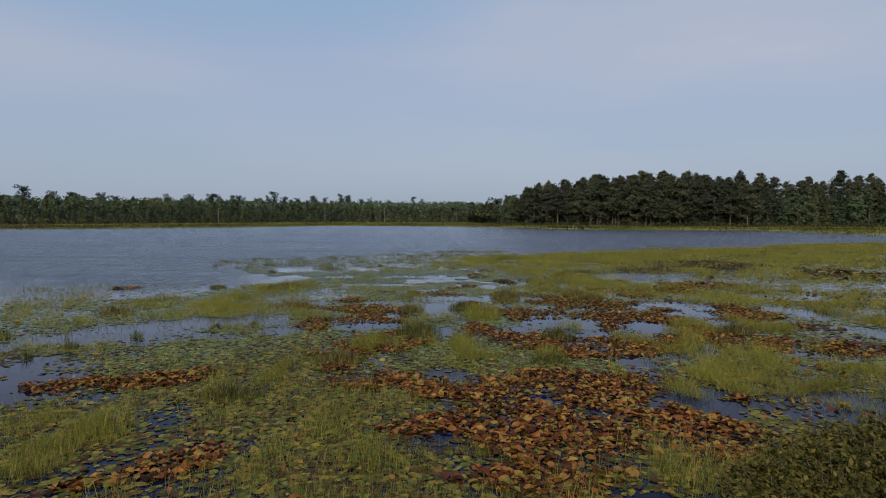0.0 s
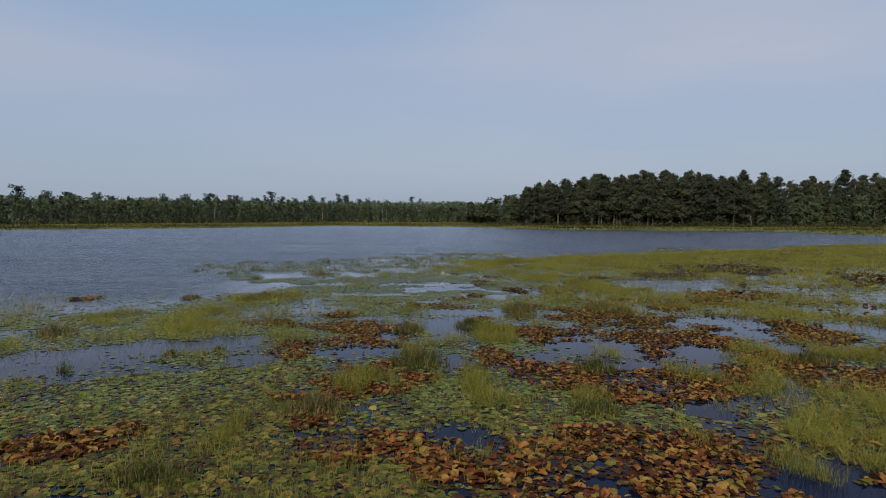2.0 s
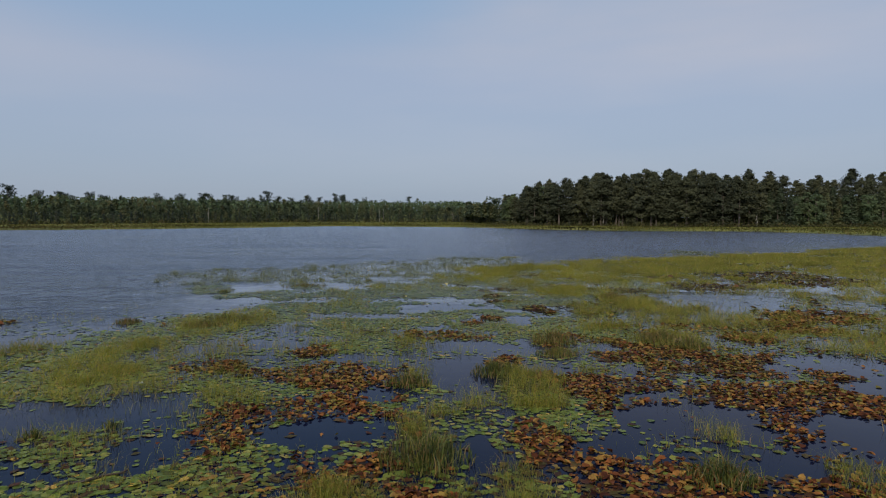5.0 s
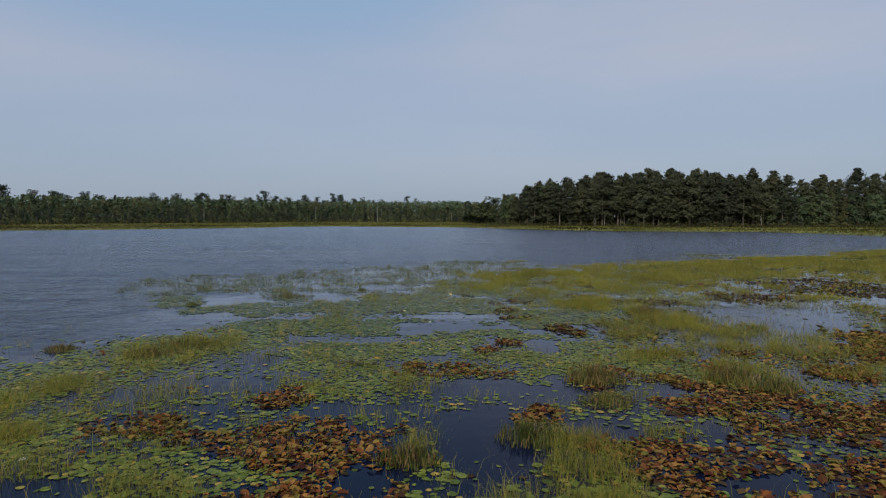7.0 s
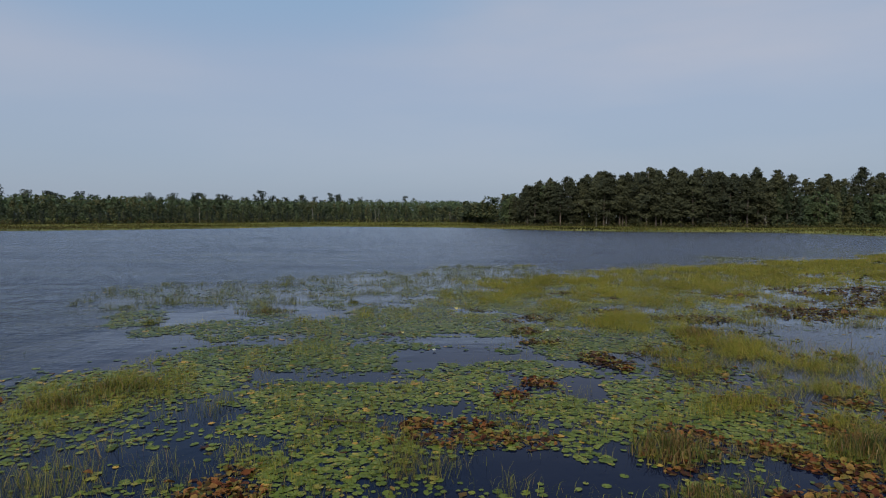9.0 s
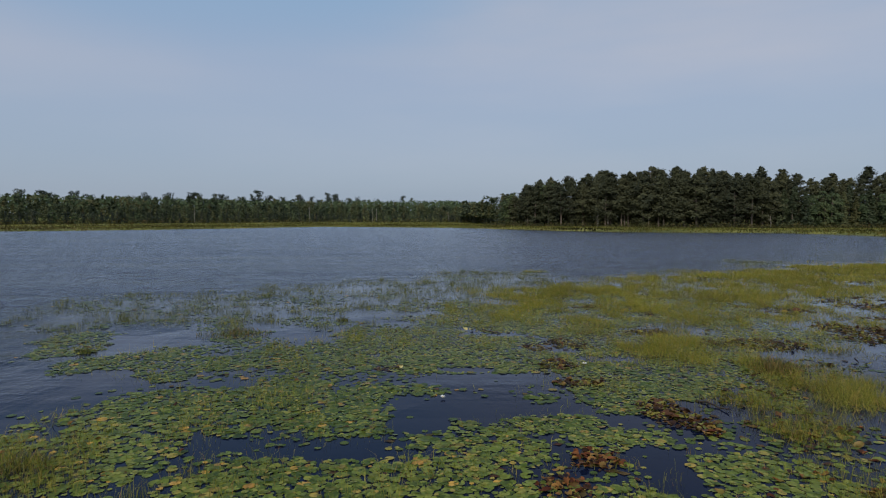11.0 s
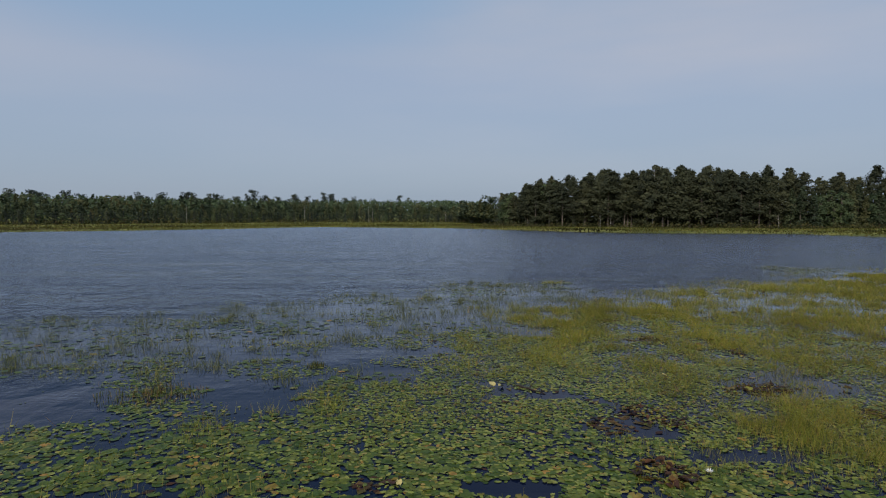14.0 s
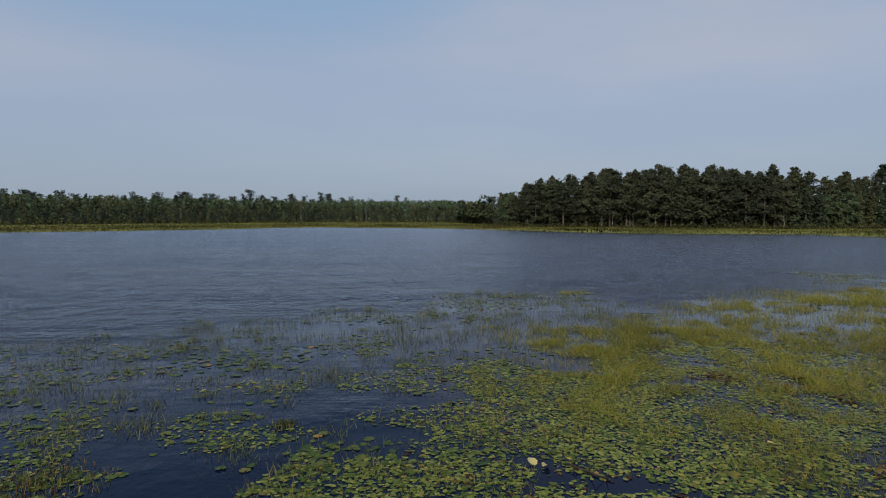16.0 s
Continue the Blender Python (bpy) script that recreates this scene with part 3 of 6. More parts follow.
GREEN_PADS_DARK_POOLS = [
    (-5.7, 28.2, 1.1, 0.7), (-4.2, 28.2, 0.9, 0.7), (-2.7, 28.6, 0.9, 1.1), (-2.2, 29.5, 0.7, 0.9), (-1.5, 29.9, 0.5, 0.6), (-3.4, 32.8, 1.5, 1.9),
    (-2.5, 34, 1.5, 1.5), (-1.4, 32.1, 0.7, 0.8), (-3.8, 30.5, 0.8, 0.9), (-7.1, 32.7, 1.5, 1), (-6.7, 31.1, 0.8, 0.5), (-9.9, 34, 0.8, 1),
    (-8.7, 32.2, 0.7, 0.8), (-0.5, 33.1, 1.2, 1.8), (0.3, 32.1, 0.9, 1), (-0.1, 34.5, 1.4, 1.4), (-0.7, 29.5, 0.6, 0.3), (-0.2, 29.4, 0.3, 0.2),
    (0.9, 29.6, 0.4, 0.3), (0.5, 28.2, 0.8, 0.4), (0.1, 28.3, 0.5, 0.3), (2.1, 29.6, 0.8, 1.4), (2.9, 30.6, 1.1, 1.4), (4.1, 31.2, 1.2, 1.6),
]

GREEN_PADS_DARK_POOLS_TOO = [
    (2.1, 31.7, 0.6, 0.9), (2.9, 34.5, 0.8, 1.7), (4, 33.9, 1.3, 1.5), (5.5, 31.9, 1.1, 1.8), (5.1, 29.6, 0.6, 1), (8.5, 35.6, 1.5, 1.9),
    (6.4, 34.3, 1.3, 1.1), (1.2, 28.1, 0.6, 0.5), (8.4, 39.8, 2.1, 2.6), (-6.4, 28.4, 0.5, 0.7),
]

GREEN_PADS_PAST_POOLS = [
    (-3.9, 33.1, 1.7, 1.3), (-5.9, 32.2, 1.2, 0.6), (-2.8, 33.9, 1.1, 0.8), (-7.3, 33.7, 0.7, 0.5), (-1.8, 33, 1, 1.1), (-0.7, 32.5, 0.7, 0.8),
    (-0.1, 33.6, 1.1, 1), (-1, 35, 1.2, 1), (-2, 35, 1, 0.8), (0, 31.9, 0.5, 0.3), (1, 34.6, 0.8, 0.8), (0.9, 33.1, 0.5, 0.7),
    (2.4, 36, 1.1, 1), (1.6, 37.3, 1.5, 1.2), (0.3, 37.3, 1.1, 1), (4, 37.3, 1.5, 1.2), (3.5, 34.9, 0.8, 0.6), (1.9, 33, 0.8, 0.4),
    (3.2, 33.2, 1, 0.7), (4.5, 33.8, 1, 1.3), (3, 32, 0.8, 0.4), (7.7, 37.9, 1.3, 2.1), (5.7, 38.3, 1.2, 1.4), (4.2, 39.5, 1.7, 1),
]

GREEN_PADS_PAST_POOLS_TOO = [
    (-6.3, 35, 0.8, 0.5), (-7.8, 37.9, 0.8, 0.6), (-5.3, 37.9, 0.9, 0.8), (-4.3, 37.4, 0.7, 0.6), (-2.1, 38.3, 0.8, 0.7), (-1.1, 36.8, 0.8, 0.5),
    (-9.9, 37.5, 0.8, 0.7), (0.3, 39.5, 1.3, 0.8), (-7.5, 36.5, 0.9, 0.5),
]

GREEN_PADS_OUTER_EDGE = [
    (-6.5, 35.9, 0.8, 0.5), (-7.4, 37.1, 0.6, 0.3), (-7.6, 38.4, 0.6, 0.4), (-5.6, 37.5, 0.6, 0.5), (-4.7, 36.8, 0.4, 0.3), (-4.1, 37.4, 0.5, 0.5),
    (-3.3, 36.4, 0.3, 0.5), (-3.5, 35.7, 0.6, 0.4), (-1.9, 38.1, 0.7, 0.5), (-1.3, 38.3, 0.6, 0.7), (-2, 35.8, 0.9, 0.7), (-0.9, 35.8, 0.9, 0.7),
    (-1, 37.2, 0.7, 0.7), (0.2, 37.7, 1.1, 1.1), (0.7, 36.3, 0.7, 0.7), (2.1, 36.8, 1.3, 1.3), (3.3, 36.8, 1.3, 1.3), (3.9, 35.9, 0.8, 0.9),
    (5, 37.3, 0.6, 0.7), (1.9, 39, 1.5, 1.7), (4, 38.9, 1.5, 1.3), (7.4, 42, 1.7, 2.7), (1.1, 39.7, 1.5, 1.5), (0, 40, 1.2, 1),
]

GREEN_PADS_OUTER_EDGE_TOO = [
    (5.7, 42.5, 1.6, 2.3), (3.5, 41.8, 1.5, 1.6), (-2.9, 40.4, 0.7, 0.9), (-1.8, 40.9, 1, 1.1), (-0.4, 41.3, 1, 0.9), (-5, 40.2, 1.2, 0.5),
    (-6.1, 40, 0.7, 0.5), (-8.6, 41, 0.9, 0.6), (-10.2, 41.5, 0.8, 0.6), (-8.9, 39.4, 0.5, 0.3), (5.1, 54.9, 0.8, 0.6), (-3.2, 43.6, 0.7, 0.8),
]

GREEN_PADS = GREEN_PADS_NEAR_SHRUBS + GREEN_PADS_BEFORE_TUFT + GREEN_PADS_ROUND_TUFT + GREEN_PADS_PAST_TUFT + GREEN_PADS_MID_MARSH + GREEN_PADS_DARK_POOLS + GREEN_PADS_DARK_POOLS_TOO + GREEN_PADS_PAST_POOLS + GREEN_PADS_PAST_POOLS_TOO + GREEN_PADS_OUTER_EDGE + GREEN_PADS_OUTER_EDGE_TOO

WITHERED_PADS_NEAR_SHRUBS = [
    (-6.8, 10.5, 0.8, 0.4), (-6, 10.9, 1.1, 0.5), (-4.9, 11.4, 0.4, 0.5), (-3.5, 7.1, 0.6, 0.4), (-2.9, 7.4, 0.4, 0.5), (-4, 6.7, 0.4, 0.3),
    (-0.9, 11, 1.4, 0.5), (1.1, 10.6, 1.2, 0.8), (0.1, 8.2, 0.9, 0.8), (1.3, 8.5, 1.1, 1.4), (0.5, 6.9, 0.8, 0.5), (2.8, 10.3, 1.2, 1.2),
    (3.3, 8.9, 1, 1), (4.1, 8.6, 0.5, 0.6), (10.2, 16.7, 0.8, 1), (9.4, 14.1, 1.1, 1), (7.6, 14.4, 1, 0.8), (9.3, 18.6, 0.9, 1.3),
    (21.8, 33.1, 2.1, 3.4), (17.1, 39, 3.6, 3.7), (2.5, 8, 1.6, 1.2), (3.6, 7.9, 0.9, 1), (1.2, 7.2, 1, 0.8),
]

WITHERED_PADS_BEFORE_TUFT = [
    (-5.4, 11.1, 0.8, 0.4), (-3.7, 16.5, 0.5, 0.6), (-1.9, 17.1, 0.8, 0.7), (-1.9, 14.2, 0.6, 0.8), (-0.7, 14.6, 0.4, 0.5), (-2.1, 12.4, 0.4, 0.9),
    (-1.4, 11.1, 0.9, 0.5), (-0.3, 10.7, 0.9, 0.3), (0.6, 10.1, 1.1, 0.5), (2.1, 11.2, 1.1, 0.6), (2.7, 10.4, 0.9, 0.7), (1.9, 14.8, 1.3, 0.9),
    (3.5, 13.8, 1.2, 0.8), (5, 17, 0.8, 0.6), (6.2, 17, 0.4, 0.5), (8.7, 20, 1.6, 1.2), (7, 15.5, 0.9, 0.9), (7.1, 14.2, 0.6, 0.6),
    (4, 11.1, 0.6, 0.4), (3.6, 10.2, 0.4, 0.3), (4.7, 9.9, 0.3, 0.3), (5, 14.2, 0.6, 0.5), (-13.5, 25.8, 0.6, 0.9),
]

WITHERED_PADS_ROUND_TUFT = [
    (-3.2, 20.2, 0.8, 0.9), (-2.1, 20, 0.9, 1.2), (-2.5, 18, 0.7, 0.6), (-3.7, 17.3, 0.5, 0.7), (-2.1, 15.2, 0.6, 0.7), (-1.4, 15.3, 0.7, 1),
    (-1.2, 13.8, 0.5, 0.5), (-0.7, 14.5, 0.3, 0.5), (-2.7, 13.2, 0.4, 0.2), (0.9, 16.3, 0.4, 0.9), (1.2, 15.2, 0.8, 0.8), (2, 14.7, 0.7, 0.6),
    (4.5, 18.7, 0.7, 0.7), (4.9, 18.1, 1, 1), (6.2, 18.1, 0.9, 1), (2.3, 18.9, 0.7, 0.9), (3.5, 14.6, 1, 0.8), (3.8, 13.5, 0.8, 0.5),
    (4.7, 16.2, 0.5, 0.6), (8.1, 19, 0.7, 1.2), (6.7, 16.3, 0.5, 0.9), (5.6, 15.2, 0.5, 0.5), (2.8, 13.6, 0.6, 0.7), (9.6, 25.4, 1.1, 1.1),
]

WITHERED_PADS_ROUND_TUFT_TOO = [
    (11.5, 27.2, 1.4, 1.3),
]

WITHERED_PADS_PAST_TUFT = [
    (-5.1, 20.6, 0.9, 0.5), (-4, 20.1, 0.6, 0.4), (-2.7, 19.5, 0.6, 0.8), (-2, 19.9, 0.5, 0.7), (-2.5, 18, 0.4, 0.6), (-3, 17.5, 0.4, 0.3),
    (-3.8, 17.4, 0.4, 0.2), (-3.4, 21.9, 0.5, 0.4), (-0.4, 23.7, 1.1, 0.5), (0.3, 20.8, 0.5, 0.3), (1, 21.1, 0.3, 0.4), (-0.1, 19.4, 0.2, 0.1),
    (2.7, 23.4, 0.5, 0.7), (3.5, 21.5, 0.7, 0.7), (4.8, 21.9, 0.8, 0.9), (4.3, 20.5, 1, 0.7), (5.6, 20.5, 0.9, 0.8), (6.6, 21.1, 0.8, 0.6),
    (4.4, 18.5, 0.6, 0.4), (4.6, 18, 0.5, 0.7), (3.1, 18, 0.4, 0.3), (3.3, 19.2, 0.5, 0.4), (2.9, 19.2, 0.3, 0.4), (7.6, 23.7, 0.7, 0.6),
]

WITHERED_PADS_PAST_TUFT_TOO = [
    (10.7, 27, 0.9, 1.6), (11.3, 34.7, 1.4, 1.8), (1.4, 19.8, 0.4, 0.3), (-1.3, 18.4, 0.2, 0.2), (2.1, 18.7, 0.5, 0.3), (2.2, 17.8, 0.3, 0.4),
]

WITHERED_PADS_MID_MARSH = [
    (-1, 24.1, 0.6, 0.4), (-0.2, 24.3, 0.5, 0.3), (0.4, 24.2, 0.3, 0.2), (0.5, 25.8, 0.3, 0.4), (1.1, 26.7, 0.4, 0.4), (2.8, 28.7, 0.5, 0.7),
    (-4.1, 23.2, 0.3, 0.2), (-3.7, 22.5, 0.5, 0.2), (2.3, 23.1, 0.6, 0.4), (2.1, 22.5, 0.4, 0.2), (3.6, 23.2, 0.5, 0.3), (4, 22.7, 0.4, 0.3),
    (5.1, 23.6, 0.3, 0.6), (4.9, 25.5, 0.8, 0.3), (5.9, 25.3, 0.6, 0.3), (8.1, 28.9, 0.6, 0.5), (10.9, 36.3, 1.2, 1), (12.6, 35.1, 1.1, 1.4),
]

WITHERED_PADS_DARK_POOLS = [
    (-2.2, 31.7, 0.3, 0.2), (2.3, 34, 0.4, 0.4), (1.5, 33.8, 0.4, 0.4), (1.7, 32, 0.3, 0.4), (1.5, 30.4, 0.2, 0.3), (6.2, 34.2, 0.5, 0.3),
    (7.4, 34, 0.9, 0.6), (2.7, 28.5, 0.5, 0.5), (3.1, 28.2, 0.3, 0.6), (2, 30.5, 0.2, 0.3), (11.1, 39.5, 1.1, 0.5),
]

WITHERED_PADS_PAST_POOLS = [
    (2.2, 34.4, 0.5, 0.4), (2.6, 33.9, 0.5, 0.3), (4.8, 35.8, 0.7, 0.5), (1.6, 31.9, 0.2, 0.2), (0.2, 35.9, 0.2, 0.2),
]

WITHERED_PADS_OUTER_EDGE = [
    (0.3, 36, 0.1, 0.2), (4.5, 40.6, 0.3, 0.2), (6.1, 39, 0.3, 0.2),
]

WITHERED_PADS = WITHERED_PADS_NEAR_SHRUBS + WITHERED_PADS_BEFORE_TUFT + WITHERED_PADS_ROUND_TUFT + WITHERED_PADS_ROUND_TUFT_TOO + WITHERED_PADS_PAST_TUFT + WITHERED_PADS_PAST_TUFT_TOO + WITHERED_PADS_MID_MARSH + WITHERED_PADS_DARK_POOLS + WITHERED_PADS_PAST_POOLS + WITHERED_PADS_OUTER_EDGE

GRASS_NEAR_SHRUBS = [
    (-4.9, 7.8, 0.5, 1.1), (-6, 8.6, 0.3, 0.9), (6.5, 12.5, 1.7, 2.2), (7.6, 11.8, 1, 2.5), (5, 12.1, 0.6, 2.2), (6.7, 15.9, 0.9, 1.2),
    (6.1, 9.1, 0.6, 0.7), (0.3, 7.7, 0.3, 0.5), (12.7, 23.2, 3.8, 4.1), (12.7, 20.2, 1, 5.9), (27.2, 47.5, 5.7, 12.9),
    (19.6, 53.7, 11.8, 12.7), (-9.1, 21.8, 1.8, 2.1), (40.2, 62.7, 6.2, 11.7),
]

GRASS_BEFORE_TUFT = [
    (-9.4, 21.9, 1.1, 1.1), (-3.4, 12.2, 0.2, 1.3), (11.3, 23.3, 3, 2.5), (12.4, 22.7, 1.2, 4), (5.4, 12.3, 1.2, 0.9), (6.3, 12.4, 0.4, 1.3),
    (4.2, 10.3, 0.4, 0.6), (0.7, 13.5, 0.7, 0.7), (3.5, 11.6, 0.3, 0.9), (4.7, 12.6, 0.5, 0.8), (-0.7, 16.6, 0.5, 1.4), (2.3, 13.1, 0.3, 0.5),
    (3.4, 16.8, 0.3, 0.8), (8.9, 17.1, 0.8, 1.2),
]

GRASS_ROUND_TUFT = [
    (-8.3, 25.5, 1.2, 1.7), (-9.4, 22, 1.9, 1.5), (-7.3, 20, 0.8, 0.8), (1.15, 18.8, 0.6, 1), (7.6, 23.7, 1.9, 2.2), (10.4, 24.7, 1.7, 2.5),
    (13, 25.9, 1.1, 3.4), (0.2, 14.6, 0.6, 1), (1.2, 14.1, 0.5, 0.6), (-1.6, 14.4, 0.6, 0.8), (4.9, 14.8, 0.8, 0.9), (15.1, 36.3, 6.8, 5.3),
    (19.7, 39.5, 2.7, 11.7),
]

GRASS_PAST_TUFT = [
    (-6.8, 27.1, 1.1, 1.6), (-8.4, 26.3, 0.9, 0.9), (-7.7, 23.9, 1, 1.3), (1.3, 19.5, 0.6, 0.9), (2.7, 19.8, 0.5, 0.6), (-0.6, 17.7, 0.5, 0.4),
    (0.1, 17.8, 0.4, 0.4), (-0.9, 20, 0.3, 0.7), (5.6, 23.7, 0.5, 1.1), (1.3, 18, 0.3, 0.3), (16.6, 40.8, 4.1, 5.3), (3.2, 17.8, 0.3, 0.4),
]

GRASS_MID_MARSH = [
    (-6.8, 27, 0.6, 1.5), (-5.8, 25.5, 0.6, 0.9), (-7.5, 26.9, 0.9, 1.1), (-5.3, 22.7, 0.3, 0.3), (4.8, 28.7, 0.7, 2.3), (7.1, 29.7, 0.7, 2.1),
    (2.8, 25.7, 0.6, 0.6), (3.9, 25.4, 0.6, 0.9), (6.6, 26.3, 0.5, 0.7), (2.2, 23.9, 0.3, 0.6), (4.5, 22.7, 0.3, 0.5), (6, 30.3, 0.8, 1.9),
    (16.8, 46.9, 4.7, 6.9), (8, 44.4, 2.7, 2.4),
]

GRASS_DARK_POOLS = [
    (4.3, 28.4, 0.5, 0.7), (4.4, 33.4, 0.6, 1.2), (14.4, 47.4, 3.9, 5), (10.6, 45.2, 3.4, 3.4), (20.5, 52.5, 1.7, 7), (8.3, 36.9, 1.5, 1.5),
]

GRASS_PAST_POOLS = [
    (-6.8, 36.2, 0.5, 1.1), (11.1, 44.8, 1.5, 2.4), (15.8, 49.5, 1.8, 4.4), (9.5, 46.7, 2.1, 2.1), (5.1, 34.5, 0.7, 0.9), (4.9, 32.7, 0.2, 0.6),
    (3.8, 33.5, 0.4, 0.7),
]

GRASS_OUTER_EDGE = [
    (9.9, 45, 1.7, 2.4), (8.9, 42.2, 0.5, 1.4), (6.7, 45.8, 2, 1.7), (9.7, 46.6, 2.1, 1.4), (2.8, 42.3, 0.8, 1.1), (1.2, 38.2, 0.5, 0.6),
    (3, 38.1, 0.3, 0.6), (17.2, 54.9, 1.5, 2.4), (2, 43.5, 1, 1.3), (10, 48.7, 2.9, 1.8),
]

GRASS = GRASS_NEAR_SHRUBS + GRASS_BEFORE_TUFT + GRASS_ROUND_TUFT + GRASS_PAST_TUFT + GRASS_MID_MARSH + GRASS_DARK_POOLS + GRASS_PAST_POOLS + GRASS_OUTER_EDGE

REEDS_DARK_POOLS = [
    (-11.7, 41.3, 3.4, 3), (-7.3, 39, 2, 2.4), (-6.5, 35.7, 0.6, 1),
]

REEDS_PAST_POOLS = [
    (-8.9, 42, 1, 1), (-4.2, 38.9, 0.3, 0.5), (-2.6, 40.2, 0.3, 0.6), (-12.9, 42.1, 0.8, 1.3), (-9, 38.5, 0.8, 1.1),
]

REEDS_OUTER_EDGE = [
    (-8.4, 41.4, 0.8, 0.7), (-6.7, 41.4, 0.8, 0.6), (-7.6, 40.9, 0.4, 0.5), (-2.3, 40.4, 0.5, 0.8), (-4.2, 49.1, 1.4, 1.8), (-5, 46.8, 0.7, 0.8),
    (1.8, 50.2, 1.4, 2), (3.4, 48.9, 0.8, 1.8), (-1.5, 48.9, 1.2, 1.2), (0.8, 45.8, 2, 1.3), (-4.4, 39.3, 0.4, 0.4), (-3.1, 41.8, 0.8, 0.8),
    (-1.5, 41.8, 0.8, 0.8), (-3.4, 37.1, 0.5, 0.9), (-5, 38.3, 0.6, 0.4), (3.5, 45.7, 0.5, 0.7), (22, 62.5, 1.9, 2.6),
]

REEDS_WIDE = [
    (-11.5, 38.5, 3, 2.2), (-6, 41.5, 5, 3), (-1, 44.5, 4, 4), (3.5, 47, 3, 3), (-4, 46.5, 5, 2.4), (-10, 43.5, 5, 2), (0.5, 40.5, 2, 1.5), (2, 52, 4, 3), (-3.2, 36.6, 1.6, 0.8),
]

REEDS = REEDS_DARK_POOLS + REEDS_PAST_POOLS + REEDS_OUTER_EDGE + REEDS_WIDE


STEP, SOUTH = 0.1, -5.0
GX, GY = np.meshgrid(np.arange(-42, 95, STEP), np.arange(SOUTH, 96, STEP))
ROUGH = 0.6 * value_noise(GX, GY, 0.9, 3) + 0.4 * value_noise(GX, GY, 0.33, 5)


def field(patches, ragged=0.9, seed=1):
    """How fully the patches cover each cell of the plan, with ragged edges."""
    f = np.zeros_like(GX)
    for px, py, rx, ry in patches:
        rx, ry = max(rx, 0.3), max(ry, 0.25)
        i0, i1 = int((px - 1.6 * rx + 42) / STEP), int((px + 1.6 * rx + 42) / STEP) + 1
        j0, j1 = int((py - 1.6 * ry - SOUTH) / STEP), int((py + 1.6 * ry - SOUTH) / STEP) + 1
        i0, j0 = max(i0, 0), max(j0, 0)
        s = (slice(j0, max(j1, j0)), slice(i0, max(i1, i0)))
        r = np.hypot((GX[s] - px) / rx, (GY[s] - py) / ry)
        f[s] = np.maximum(f[s], np.clip((np.clip(1.08 + ragged * (ROUGH[s] - 0.5), 0.3, 1.3) - r) / 0.25, 0, 1))
    return f


def sample(density):
    """Random places, so many to the square metre, over the plan."""
    n = rng.poisson(np.clip(density, 0, None) * STEP * STEP)
    k = n.ravel()
    return (np.repeat(GX.ravel(), k) + rng.uniform(0, STEP, k.sum()), np.repeat(GY.ravel(), k) + rng.uniform(0, STEP, k.sum()))


# how near the way over the marsh comes to a place
NEAR = np.maximum(np.maximum(7.0, 1.5 * np.abs(GX + 0.6)), GY - 26.0)
F_POOL = field(POOLS, 1.1)
clear = 1 - F_POOL * np.interp(GY, [10, 17], [0.45, 1.0])
F_PAD = field(GREEN_PADS) * clear
F_PAD = np.maximum(F_PAD, 0.26 * field([(-6.7, 35.6, 2.2, 1.5), (-4.7, 34.0, 1.6, 0.9), (-6.6, 33.8, 1.6, 0.9), (-8.5, 37.5, 2.0, 1.0), (-3.4, 37.2, 1.2, 0.5)], 1.6) * np.clip(3.2 * value_noise(GX, GY * 1.3, 1.5, 58) - 1.0, 0, 1.6))      # loose pads over the pools
F_PAD *= 1 - 0.5 * np.clip((GX - 1.5) / 2, 0, 1) * np.clip((GY - 31) / 2, 0, 1) * np.clip(2.2 * value_noise(GX, GY * 1.5, 1.4, 57) - 0.4, 0, 1)      # water shows between the pads here
F_DEAD = field(WITHERED_PADS, 1.9) * (1 - F_POOL * np.interp(GY, [10, 17, 27, 30], [0.45, 1.0, 1.0, 0.3]))
F_PAD *= 1 - 0.75 * np.clip(1.5 * F_DEAD, 0, 1) * np.clip((GX - 0.5) / 1.5, 0, 1) * np.clip((GY - 17) / 2, 0, 1) * np.clip((26 - GY) / 2, 0, 1)      # hardly a green pad among the withered ones here
F_GRASS = field(GRASS, 1.0) * (1 - 0.9 * F_POOL * np.interp(GY, [11, 15], [0.8, 1.0]))
wedge = np.exp(-((GX + 8) / 3.5) ** 2 - ((GY - 24) / 4) ** 2)      # pads stand through the sedge here
F_GRASS *= 1 - 0.6 * wedge
F_GRASS *= 1 - 0.45 * np.exp(-((GX - 5) / 2.5) ** 2 - ((GY - 11) / 3) ** 2)      # thin over the withered leaves here
F_GRASS *= 1 - 0.5 * np.clip((0.5 - GX) / 2, 0, 1) * np.clip((GY - 27) / 2, 0, 1)
F_PAD = np.maximum(F_PAD, F_GRASS * 0.8 * wedge)
F_WISP = field([(4.6, 24.5, 1.6, 3.2), (6.6, 28.5, 2.0, 3.0), (9.5, 26.0, 1.6, 2.0), (5.0, 41.0, 3.0, 3.5), (9.5, 42.0, 3.0, 4.0), (3.0, 45.5, 2.5, 2.0), (-7.8, 22.8, 1.0, 1.0)], 1.5)      # thin sedge over water
F_REED = field(REEDS, 1.2)
F_PAD *= 1 - 0.65 * np.clip((GY - 36.5) / 1.5, 0, 1) * np.clip((0.5 - GX) / 2, 0, 1)      # few pads among the reeds
